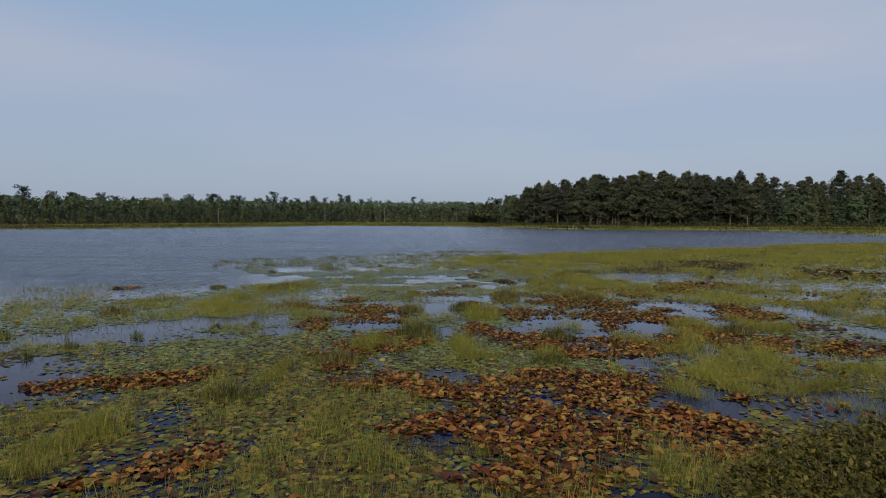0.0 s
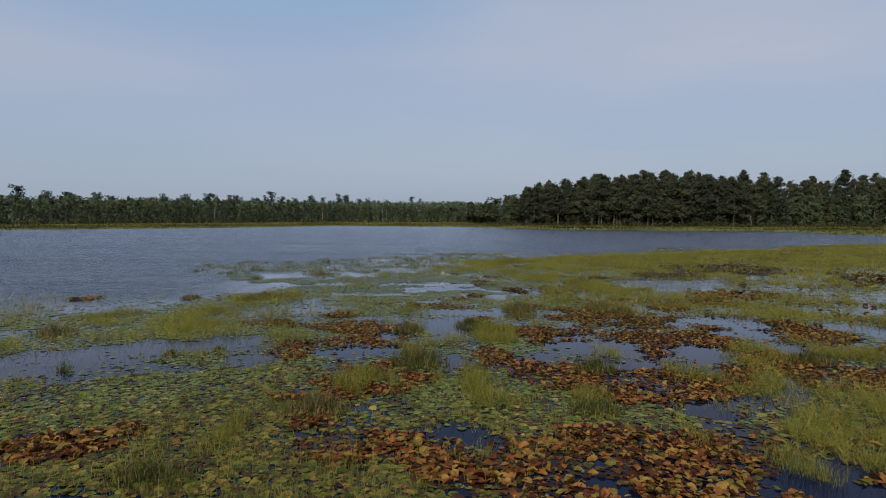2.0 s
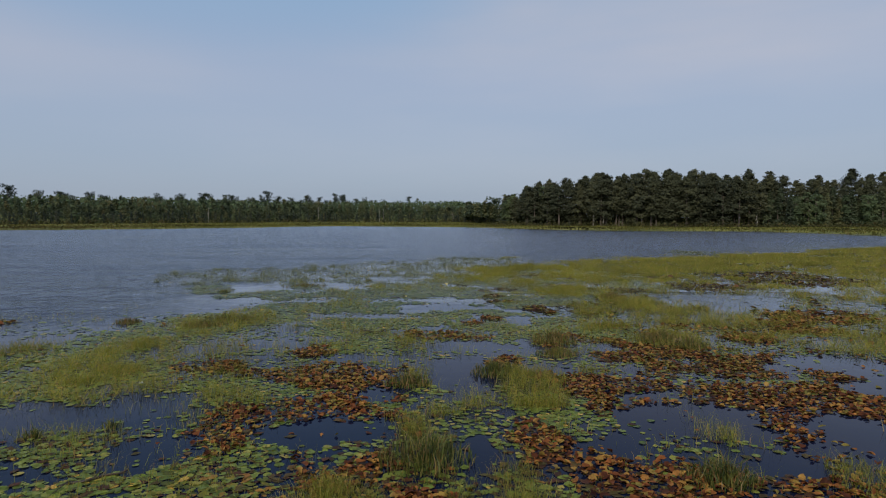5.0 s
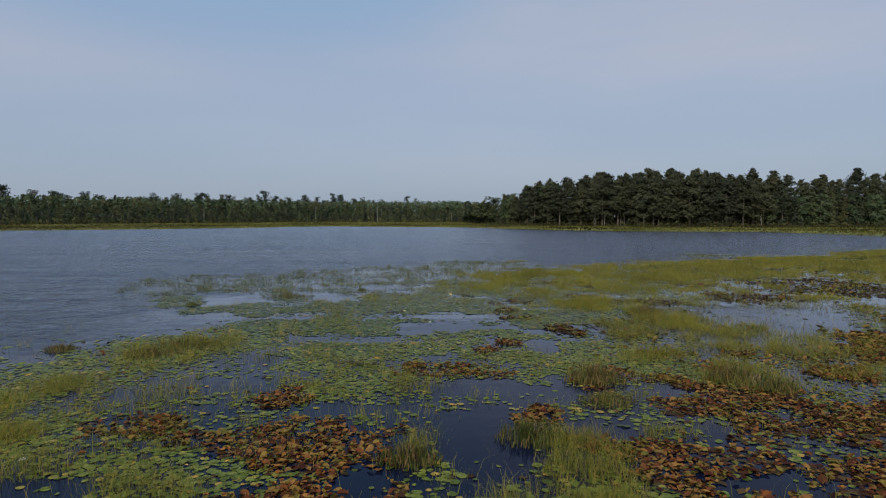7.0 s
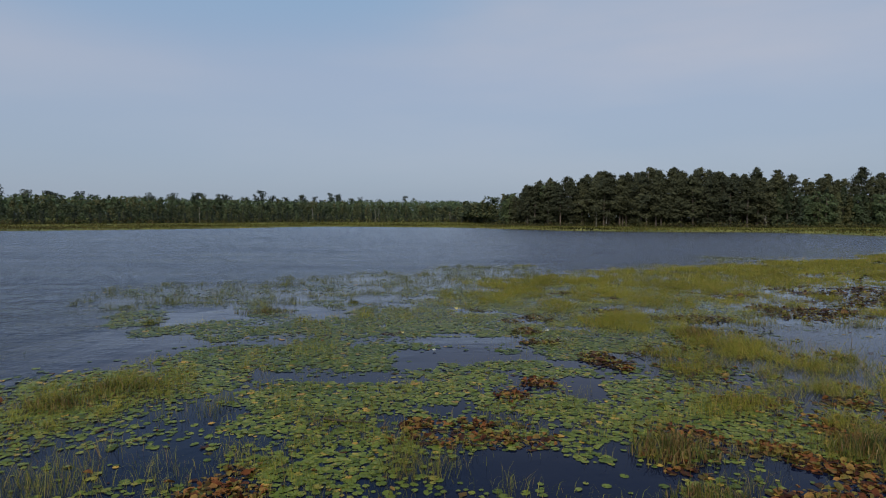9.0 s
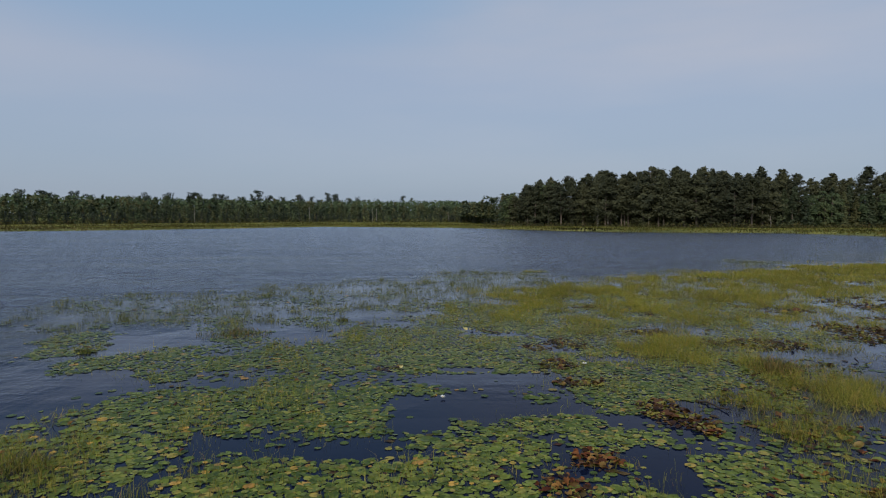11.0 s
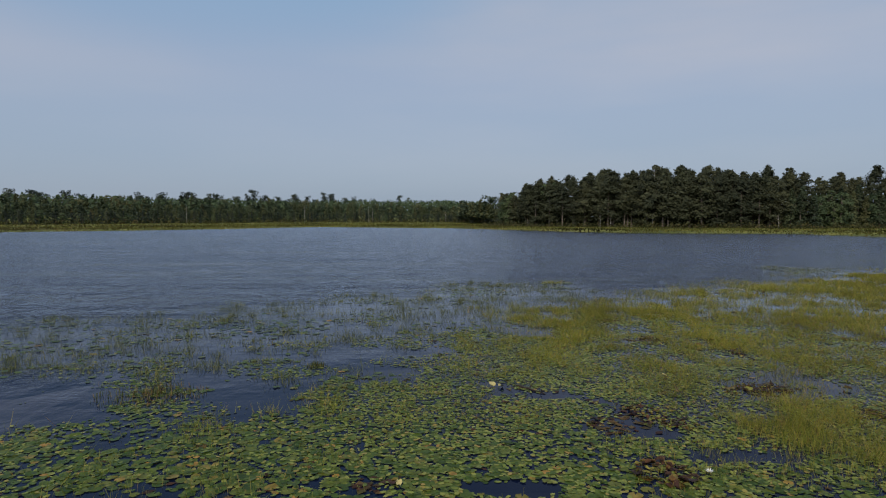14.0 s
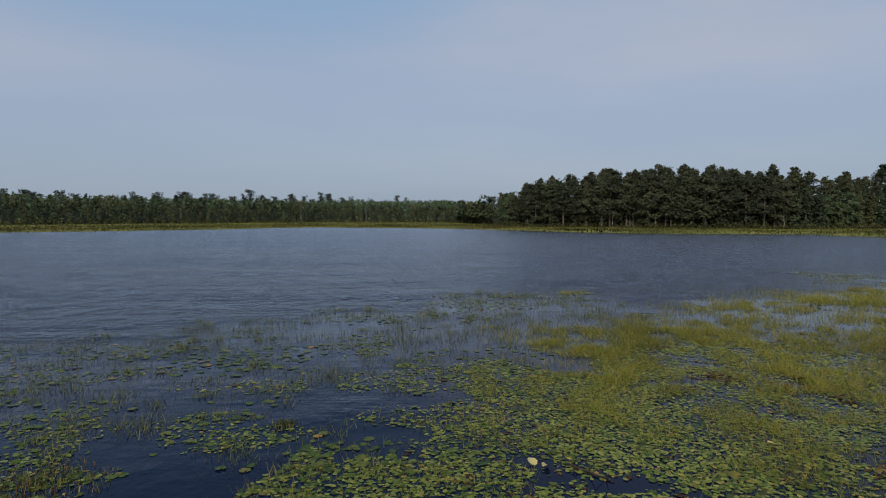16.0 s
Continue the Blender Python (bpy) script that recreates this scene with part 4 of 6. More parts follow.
# the sedge mat that bounds the lake on its far side, and the thin growth everywhere short of it
EDGE = np.interp(GX, [-42, -6, 5, 12, 25, 40, 56, 95], [0, 40, 49.5, 53, 60, 69, 77, 88]) + 3 * (value_noise(GX, GY, 4, 8) - 0.5)
BAND = np.interp(GX, [0, 12, 30, 95], [8, 11, 22, 60])
F_MAT = np.clip((EDGE - GY) / 1.5, 0, 1) * np.clip((GX - 2 - 0.15 * np.abs(GY - 45)) / 4, 0, 1) * np.clip((GY - EDGE + BAND) / 5, 0, 1)
F_GRASS *= np.clip((EDGE + 0.5 - GY) / 1.5, 0, 1)
F_MAT *= np.clip((value_noise(GX, GY * 2.4, 3.2, 12) - 0.3) / 0.2, 0, 1)
REACH = np.interp(GX, [-42, -30, -14, -8, -4, 0, 5, 12, 25, 56, 95], [15, 19, 25, 29, 36, 42, 47, 53, 61, 76, 86])
F_BASE = np.clip((REACH - GY) / 3, 0, 1) * (1 - F_POOL * np.interp(GY, [11, 16], [0.6, 0.95])) * np.clip((value_noise(GX, GY * 1.6, 2.3, 51) * 0.65 + value_noise(GX, GY, 0.7, 52) * 0.35 - 0.33) / 0.2, 0, 1)
F_BASE *= np.interp(GY, [-5, -2, 2, 3.5], [0.1, 0.45, 0.5, 1.0])      # the marsh goes on behind the start

# ---- ground, lake ----
SHORE = [(-420, 60), (-160, 132), (-117, 150), (-100, 158), (-88, 163), (-75, 172), (-58, 192), (-46, 214), (-38, 227), (-12, 214), (5, 206), (20, 187), (30, 169),
         (40, 157), (52, 151), (63, 149), (73, 147), (78, 130), (76, 108), (86, 94), (130, 84), (200, 70), (230, 40), (200, -4), (60, -6), (0, -5), (-60, -6), (-420, -10)]
WOODS = [(-420, 130), (-260, 200), (-175, 245), (-145, 285), (-108, 335), (-62, 385), (8, 375), (29, 315), (26, 232), (42, 212), (88, 194), (125, 193), (190, 190), (420, 170)]


def signed_distance(x, y, loop):
    """Metres to a closed outline, negative inside it."""
    d, inside = np.full(x.shape, 1e9), np.zeros(x.shape, bool)
    for (x0, y0), (x1, y1) in zip(loop, loop[1:] + loop[:1]):
        dx, dy = x1 - x0, y1 - y0
        k = np.clip(((x - x0) * dx + (y - y0) * dy) / (dx * dx + dy * dy), 0, 1)
        d = np.minimum(d, np.hypot(x - x0 - k * dx, y - y0 - k * dy))
        if dy:
            inside ^= ((y0 > y) != (y1 > y)) & (x < (y - y0) / dy * dx + x0)
    return np.where(inside, -d, d)


FOREST = WOODS + [(420, 1500), (-420, 1500)]


def ground_height(x, y):
    wob = 3 * (value_noise(x, y, 14, 31) - 0.5)
    s = signed_distance(x, y, SHORE) + wob
    h = np.clip(s * 0.06, -0.8, 0.22) + 0.12 * value_noise(x, y, 6, 33) * (s > 0)
    w = -signed_distance(x, y, FOREST)
    h = h + np.clip(w, 0, 30) * 0.03 + np.clip((w - 60) / 250, 0, 1) * np.where(x < 20, 9.0, 3.0)
    return h + 0.9 * np.exp(-((x - 5.4) ** 2 + (y - 6.3) ** 2) / 1.6)


def sheet(name, xs, ys, height, mat):
    x, y = np.meshgrid(xs, ys)
    z = height(x, y)
    n, m = x.shape
    q = (np.arange(n - 1)[:, None] * m + np.arange(m - 1)[None]).reshape(-1, 1)
    me = mesh_np(name, np.stack([x, y, z], -1).reshape(-1, 3), [q + np.array([[0, 1, m + 1, m]])], mat, smooth=True)
    return link(name, me), x, y


ground, _, _ = sheet("ground", np.concatenate([np.linspace(-3500, -340, 14), np.arange(-320, 240, 3.0), np.linspace(260, 3500, 14)]),
                     np.concatenate([np.linspace(-1500, -40, 8), np.arange(-20, 60, 5.0), np.arange(60, 460, 3.0), np.linspace(480, 900, 12), np.linspace(1000, 4500, 8)]),
                     ground_height, M_GROUND)
tagged(ground, label="flat sedge marsh and peaty lake bed round the lake", category="ground", kind="structure")

water, wx, wy = sheet("water", np.concatenate([np.arange(-418, -44, 8.0), np.arange(-42, 94, 1.0), np.arange(96, 230, 6.0)]),
                      np.concatenate([np.arange(-18, -5, 4.0), np.arange(-4.5, 96, 1.0), np.arange(98, 262, 6.0)]), lambda x, y: np.zeros_like(x), M_WATER)
tagged(water, label="dark peaty lake water with fine wind ripples", category="lake", kind="structure")
cover = np.maximum.reduce([F_PAD, F_DEAD, F_GRASS * 0.8, F_REED * 0.45, F_MAT])
big = 24
tiles = cover[:cover.shape[0] // big * big, :cover.shape[1] // big * big].reshape(cover.shape[0] // big, big, -1, big).mean((1, 3))
ti = np.clip(((wx + 42) / (STEP * big)).astype(int), 0, tiles.shape[1] - 1)
tj = np.clip(((wy - SOUTH) / (STEP * big)).astype(int), 0, tiles.shape[0] - 1)
lost = (wx < -42) | (wx > 94) | (wy > 95)
shelter = np.where(lost, 0, tiles[tj, ti])
open_way = np.clip((wy - 34 - np.clip((wx + 5) * 1.9, -14, 0) - np.clip(wx, 0, 40) * 0.8) / 20, 0, 1)
open_way = np.where(lost, 1, open_way)
ruffled = 1.2 * np.exp(-((wx + 15) / 6) ** 2 - ((wy - 29) / 3) ** 2)      # a gust on the water beside the pads
ripple = np.maximum(np.interp(wy, [24, 33], [0.06, 0.2]) + 0.8 * open_way, ruffled) * np.clip(1 - 1.6 * shelter, 0.1, 1)
shore_way = np.clip(-signed_distance(wx, wy, SHORE) / 8, 0.5, 1)      # the lee of the pine stand
ripple = np.where((wx > 15) & (wy > 90), ripple * shore_way, ripple)
at = water.data.attributes.new("ripple", "FLOAT", "POINT")
at.data.foreach_set("value", ripple.astype(np.float32).ravel())

# ---- trees ----


def tube(points, radii, sides=5):
    """A tapered limb along points."""
    p = np.asarray(points, float)
    a = np.linspace(0, 2 * np.pi, sides, endpoint=False)
    d = np.gradient(p, axis=0)
    d /= np.linalg.norm(d, axis=1)[:, None] + 1e-9
    ref = np.where(np.abs(d[:, 2:3]) > 0.8, np.array([[1.0, 0, 0]]), np.array([[0, 0, 1.0]]))
    u = np.cross(d, ref)
    u /= np.linalg.norm(u, axis=1)[:, None]
    w = np.cross(d, u)
    r = np.asarray(radii)[:, None, None]
    v = p[:, None] + r * (np.cos(a)[None, :, None] * u[:, None] + np.sin(a)[None, :, None] * w[:, None])
    n = len(p)
    i, j = np.meshgrid(np.arange(n - 1), np.arange(sides), indexing="ij")
    q = np.stack([i * sides + j, i * sides + (j + 1) % sides, (i + 1) * sides + (j + 1) % sides, (i + 1) * sides + j], -1).reshape(-1, 4)
    return v.reshape(-1, 3), [q]


def sprays(centres, size, flat, r, axis=0.0):
    """Needle sprays or leaf clumps: small ragged blades that face out and up from the crown's axis; flat: 1 level, 0 upright."""
    c = np.asarray(centres)
    n = len(c)
    out = c - axis
    out[:, 2] = 0
    out = out / (np.linalg.norm(out, axis=1)[:, None] + 0.4) * (1.0 - 0.5 * flat)
    out[:, 2] = 0.3 + 0.6 * flat
    out += r.normal(0, 0.42, (n, 3))
    d1 = np.cross(out, r.normal(size=(n, 3)))
    d1 /= np.linalg.norm(d1, axis=1)[:, None]
    d2 = np.cross(out, d1)
    d2 /= np.linalg.norm(d2, axis=1)[:, None]
    s = (size * r.uniform(0.6, 1.35, n))[:, None]
    v = np.stack([c - d1 * s, c + d2 * s * 0.55, c + d1 * s * 0.9, c - d2 * s * 0.45], 1)
    return v.reshape(-1, 3), [(np.arange(n) * 4)[:, None] + np.array([[0, 1, 2, 3]])]


def conifer(r, h, start, reach, whorl, profile, droop, per, size, flat, count=5, limbs=0.3, thick=0.2):
    """Trunk and limbs, and the needle sprays along the limbs."""
    bend = r.normal(0, 0.02 * h, 2)
    spine = lambda k: np.array([bend[0] * k * k, bend[1] * k * k, h * k])
    wood = [tube([spine(k) for k in (0, 0.15, 0.35, 0.6, 0.85, 1)], [0.016 * h, 0.0135 * h, 0.011 * h, 0.0075 * h, 0.003 * h, 0.001 * h], 6)]
    cs, z = [], start * h
    while z < h * 0.985:
        k = z / h
        full = reach * profile((k - start) / (1 - start))
        for b in range(count):
            if r.random() < 0.12:
                continue
            a = r.uniform(0, 2 * np.pi)
            ln = full * r.uniform(0.55, 1.2) + 0.1
            base = spine(k)
            tip = base + np.array([np.cos(a) * ln, np.sin(a) * ln, -droop * ln + r.uniform(-0.1, 0.2) * ln])
            mid = (base + tip) / 2 + np.array([0, 0, 0.06 * ln])
            if ln > 1.5 and r.random() < limbs:
                wood.append(tube([base, mid, tip], [0.03 + 0.008 * ln, 0.02 + 0.004 * ln, 0.008], 3))
            n = max(2, int(per * (0.35 + ln / reach)))
            u = r.uniform(0.25, 1.08, n)[:, None]
            c = base * (1 - u) + tip * u + r.normal(0, 1, (n, 3)) * np.array([0.13 * ln + 0.1, 0.13 * ln + 0.1, thick])
            cs.append(c)
        z += whorl * r.uniform(0.7, 1.3) * (1.0 if k < 0.7 else 0.55)
    cs.append(np.array([spine(k) for k in (0.93, 0.95, 0.96, 0.975, 0.985)]) + r.normal(0, 0.06, (5, 3)))
    return join(wood), sprays(np.concatenate(cs), size, flat, r)


def leafy(r, h, start, reach, clumps, per, size, top=1.7, spread=0.2):
    """A broad-leaved crown: forked limbs and separate clumps of leaves with gaps."""
    wood = [tube([(0, 0, 0), (0.02 * h, 0, 0.3 * h), (0, 0.02 * h, 0.6 * h), (0.02 * h, 0.01 * h, 0.9 * h)], [0.014 * h, 0.011 * h, 0.007 * h, 0.002 * h], 6)]
    cs = []
    for i in range(clumps):
        k = r.uniform(start, 0.97)
        u = (k - start) / (1 - start)
        a, ln = r.uniform(0, 2 * np.pi), reach * np.sqrt(max(0.06, 1 - (top * u - 0.72) ** 2)) * r.uniform(0.2, 0.9)
        tip = np.array([np.cos(a) * ln, np.sin(a) * ln, k * h])
        wood.append(tube([(0, 0, max(0.25, k - 0.22) * h), tip * np.array([0.5, 0.5, 0.95]), tip], [0.06, 0.035, 0.012], 3)) if i % 3 == 0 else None
        cs.append(tip + np.clip(r.normal(0, 1, (per, 3)), -1.3, 1.3) * np.array([spread, spread, spread * 0.7]) * reach)
    return join(wood), sprays(np.concatenate(cs), size, 0.15, r)


def tree_kind(name, label, made, wood_mat, leaf_mat):
    (wv, wf), (lv, lf) = made
    ob = new(name)
    link("trunk", mesh_np("trunk", wv, wf, wood_mat, smooth=True), ob)
    link("crown", mesh_np("crown", lv, lf, leaf_mat), ob)
    return tagged(ob, label=label, category="tree")


red_profile = lambda u: 0.72 + 1.1 * u if u < 0.25 else max(0.0, 1.0 - ((u - 0.25) / 0.76) ** 1.5) ** 0.8
white_profile = lambda u: 0.75 + 0.6 * u if u < 0.35 else 1.05 * (1.0 - (u - 0.35) / 0.68) ** 0.75
cone = lambda u: 1.02 - u
tr = np.random.default_rng(21)
KINDS = {"red_pine": [], "white_pine": [], "spruce": [], "hill_pine": [], "broadleaf": [], "small_spruce": []}
for i in range(5):
    KINDS["red_pine"].append((16.0, tree_kind("red_pine", "tall dark red pine with layered boughs at the lake's edge",
        conifer(tr, 16, (0.1, 0.24, 0.32, 0.08, 0.18)[i], 3.7, 1.0, red_profile, 0.12, 27, 0.34, 0.35, 6, 0.3, 0.28), M_BARK, M_PINE)))
for i in range(3):
    KINDS["white_pine"].append((17.0, tree_kind("white_pine", "white pine with open plate-like boughs above the stand",
        conifer(tr, 17, 0.35, 3.3, 1.35, white_profile, -0.2, 60, 0.3, 0.55, 6, 0.7, 0.24), M_BARK, M_PINE)))
for i in range(4):
    KINDS["spruce"].append((11.0, tree_kind("spruce_tree", "narrow pointed green spruce in the forest edge",
        conifer(tr, 11, 0.05, 1.75, 0.45, cone, 0.25, 13, 0.3, 0.4), M_BARK, M_SPRUCE)))
# darker needles than the rows behind: shade put into the forest edge's colour
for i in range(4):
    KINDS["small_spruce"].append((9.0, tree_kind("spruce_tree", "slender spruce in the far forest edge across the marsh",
        conifer(tr, 9, 0.04, 1.55, 0.5, cone, 0.35, 8, 0.31, 0.35, 5), M_BARK, M_HILL_SHADE)))
for i in range(4):
    KINDS["hill_pine"].append((16.0, tree_kind("hill_pine", "rounded pine crown rising above the far woods",
        leafy(tr, 16, 0.42, 3.5, 30, 19, 0.5, 1.6, 0.24), M_BARK, M_HILL_SHADE)))
for i in range(3):
    KINDS["broadleaf"].append((10.0, tree_kind("broadleaf_tree", "green broad-leaved tree among the conifers",
        leafy(tr, 10, 0.08, 2.3, 40, 24, 0.32), M_BARK, M_LEAFY)))
used = set()


def plant(kind, x, y, h, group, fat=1.0):
    fresh = [k for k in range(len(KINDS[kind])) if (kind, k) not in used]
    i = fresh[0] if fresh else int(tr.integers(len(KINDS[kind])))
    full, ob = KINDS[kind][i]
    z = float(ground_height(np.array([x]), np.array([y]))[0]) - 0.1
    s = h / full
    m = pose(x, y, z, 0, 0, tr.uniform(0, 360)) @ Matrix.Diagonal((s * fat, s * fat, s, 1))
    if (kind, i) in used:
        ob = copy_thing(ob, m)
        ob.matrix_basis = m
    else:
        used.add((kind, i))
        ob.matrix_basis = m
    return tagged(ob, group=group)


def along(line, spacing, r):
    for (x0, y0), (x1, y1) in zip(line, line[1:]):
        n = max(1, int(math.hypot(x1 - x0, y1 - y0) / spacing))
        for i in range(n):
            k = (i + r.uniform(0.0, 1.0)) / n
            yield x0 + (x1 - x0) * k, y0 + (y1 - y0) * k


# the pine stand on the point: heights by x
STAND = [(22, 232), (32, 219), (42, 212), (88, 194), (125, 193), (165, 191)]
STAND_TOP = ([20, 26, 33, 40, 46, 52, 70, 84, 93, 99, 110, 124, 140, 170], [8.5, 11.5, 14, 14.5, 15.5, 16.3, 17.6, 18, 16.4, 15.2, 14.4, 14.2, 14.8, 15.2])
for row, (back, gap, drop) in enumerate(((0, 3.0, 0.94), (3.5, 2.9, 1.0), (8, 3.0, 1.05))):
    for x, y in along(STAND, gap, tr):
        x, y = x + 0.3 * back + tr.normal(0, 0.6), y + back + tr.normal(0, 0.9)
        h = float(np.interp(x * 205 / y, *STAND_TOP)) * drop * tr.uniform(0.93, 1.03) * (y / 205) ** 0.8
        kind = "red_pine"
        if x < 40 and tr.random() < 0.4:
            kind = "broadleaf" if row < 2 else "spruce"
        if x > 98 and row < 2:
            kind, h = ("spruce" if tr.random() < 0.6 else "broadleaf"), h * tr.uniform(0.6, 0.9)
        plant(kind, x, y, h, "pine stand on the point", fat=tr.uniform(1.0, 1.35) if kind != "spruce" else 1.3)
for x, y, h in ((97.5, 201, 17.8), (105, 203, 17.3), (112, 206, 16.4), (126, 211, 16.4), (134, 207, 18.3), (142, 210, 17), (148, 211, 17.4), (31, 221, 13.8), (38, 220, 15.9)):
    plant("white_pine", x, y, h, "tall pines above the stand")
# the far forest over the marsh: the front row tree by tree, the rows behind it as one wood
behind = []
for row, (back, gap, h0) in enumerate(((0, 2.6, 5.6), (4, 3.0, 6.4), (9, 3.6, 7.2), (15, 3.8, 8.2), (23, 4.0, 9.2), (33, 4.0, 10.4), (45, 4.2, 11.8), (60, 4.4, 13.2))):
    for x, y in along(WOODS[1:10], gap, tr):
        x, y = x + tr.normal(0, 0.8) - 0.2 * back, y + back + tr.normal(0, 1.5)
        if x > 20 and y < 255:
            continue
        h = h0 * float(np.interp(x, [-260, -100, -50, 5, 16, 30], [1.0, 1.05, 1.0, 0.78, 0.8, 1.0])) * tr.uniform(0.78, 1.06)
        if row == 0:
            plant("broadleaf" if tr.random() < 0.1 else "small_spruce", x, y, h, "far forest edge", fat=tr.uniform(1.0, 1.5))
        else:
            behind.append((x, y, h, row))
shapes = []
for ob in (KINDS["small_spruce"][0][1], KINDS["small_spruce"][1][1], KINDS["small_spruce"][2][1], KINDS["broadleaf"][0][1], KINDS["hill_pine"][0][1], KINDS["hill_pine"][1][1]):
    me = [c for c in ob.children if c.name.startswith("crown")][0].data
    co = np.empty(len(me.vertices) * 3)
    me.vertices.foreach_get("co", co)
    co = co.reshape(-1, 4, 3)
    up = co[:, :, 2].mean(1) / co[..., 2].max()
    co = co[(up > 0.75) | ((up > 0.4) & (np.arange(len(co)) % 3 == 0))]
    co = (co.mean(1, keepdims=True) + (co - co.mean(1, keepdims=True)) * np.where(co[:, :, 2:].mean(1, keepdims=True) > 0.75 * co[..., 2].max(), 1.05, 1.6)).reshape(-1, 3)
    shapes.append((co / (9.0, 9.0, 9.0, 10.0, 16.0, 16.0)[len(shapes)] * np.array([1.5, 1.5, 1]), [np.arange(len(co)).reshape(-1, 4)]))
spots = np.array(behind)
which = tr.choice(3, len(spots))
which = np.where(tr.random(len(spots)) < np.interp(spots[:, 3], [1, 4, 7], [0.03, 0.1, 0.3]), tr.choice(3, len(spots)) + 3, which)     # rounder crowns further back
parts = []
for k, (co, fc) in enumerate(shapes):
    s = spots[which == k]
    z = ground_height(s[:, 0], s[:, 1]) - 0.1
    o = np.zeros(len(s))
    parts.append(scatter(co, fc, np.stack([s[:, 0], s[:, 1], z], 1), tr.uniform(0, 6.28, len(s)), o, o, s[:, 2]))
v, f = join(parts)
wood_mesh = mesh_np("spruce_wood", v, f, M_SPRUCE)
tones = np.concatenate([np.repeat(tr.random((which == k).sum()), len(co)) for k, (co, fc) in enumerate(shapes)])
wood_mesh.attributes.new("tint", "FLOAT", "POINT").data.foreach_set("value", tones.astype(np.float32))
tagged(link("spruce_wood", wood_mesh), label="dense green spruce wood behind the forest edge", category="woods", kind="stuff")
HILL = [(-420, 400), (-330, 445), (-285, 470), (-240, 560), (-200, 640), (-120, 690), (-40, 720), (60, 740)]
for row, (back, gap, h0) in enumerate(((0, 9.0, 12.3), (-60, 10.5, 10.8))):
    for x, y in along(HILL, gap, tr):
        x, y = x + tr.normal(0, 3) + x * back / 700, y + back + tr.normal(0, 6)
        tall = float(np.interp(x * 600 / y, [-420, -300, -150, -60, 40], [1.16, 1.1, 1.05, 0.96, 0.75]))
        clump = float(value_noise(np.array([x]), np.array([row * 90.0]), 16.0, 61)[0])      # in clusters with low gaps between
        plant("hill_pine", x, y, h0 * tall * (0.72 + 0.95 * max(0.0, clump - 0.25)) * tr.uniform(0.9, 1.12) * 1.25, "pines on the rise behind the forest", fat=tr.uniform(0.75, 1.3))


def stuff_clumps(name, label, category, mat, line, depth, gap, high, wide, per, size, seed, spread=(0.45, 1.2)):
    """Brush or woods too dense to count: clumps of leaves along a line."""
    r = np.random.default_rng(seed)
    cs, mid = [], []
    for x, y in along(line, gap, r):
        x, y = x + r.normal(0, 1), y + r.uniform(0, depth)
        z = float(ground_height(np.array([x]), np.array([y]))[0])
        hh = (high(x, y) if callable(high) else high) * r.uniform(*spread)
        c = np.clip(r.normal(0, 1, (per, 3)), -1.4, 1.4) * np.array([wide, wide, 0.3 * hh]) + np.array([x, y, z + hh * 0.45])
        c[:, 2] = np.maximum(c[:, 2], z + 0.1)
        cs.append(c)
        mid.append((x, y, 0))
    v, f = sprays(np.concatenate(cs), size, 0.2, r, np.repeat(np.array(mid, float), per, 0))
    return tagged(link(name, mesh_np(name, v, f, mat)), label=label, category=category, kind="stuff")


stuff_clumps("lakeside_brush", "low olive and russet brush at the foot of the pines", "brush", M_BRUSH, [(18, 228), (30, 213), (42, 206), (88, 188), (125, 187), (170, 185)], 3, 0.7, 1.6, 0.9, 26, 0.28, 5)
stuff_clumps("far_brush", "low brush along the far forest edge", "brush", M_BRUSH, [(x, y - 5) for x, y in WOODS[1:9]], 8, 0.9, 2.3, 1.1, 16, 0.45, 6)
stuff_clumps("far_woods", "dense dark woods filling the rise behind the trees", "woods", M_LEAFY, [(x, y + 26) for x, y in WOODS[0:8]], 260, 0.21, 14.0, 2.6, 15, 1.0, 7, (0.75, 1.0))
# the same darkened needles stand in for shade inside the edge
stuff_clumps("spruce_thicket", "dense young spruces inside the far forest edge", "woods", M_HILL_SHADE, [(x, y + 5) for x, y in WOODS[1:9]], 9, 0.55, 5.5, 1.1, 22, 0.36, 27, (0.7, 1.05))
stuff_clumps("stand_wood", "dark pines standing close behind the front of the stand", "woods", M_PINE, [(28, 240), (40, 228), (52, 220), (90, 206), (125, 204), (165, 202)], 12, 0.6, lambda x, y: float(np.interp(x * 205 / y, *STAND_TOP)) * 0.97, 1.7, 70, 0.42, 17, (0.86, 1.0))
stuff_clumps("stand_understory", "shaded understory between the pines", "woods", M_PINE, [(26, 236), (44, 218), (90, 200), (128, 199), (170, 197)], 26, 0.3, 11, 1.8, 16, 0.7, 8)


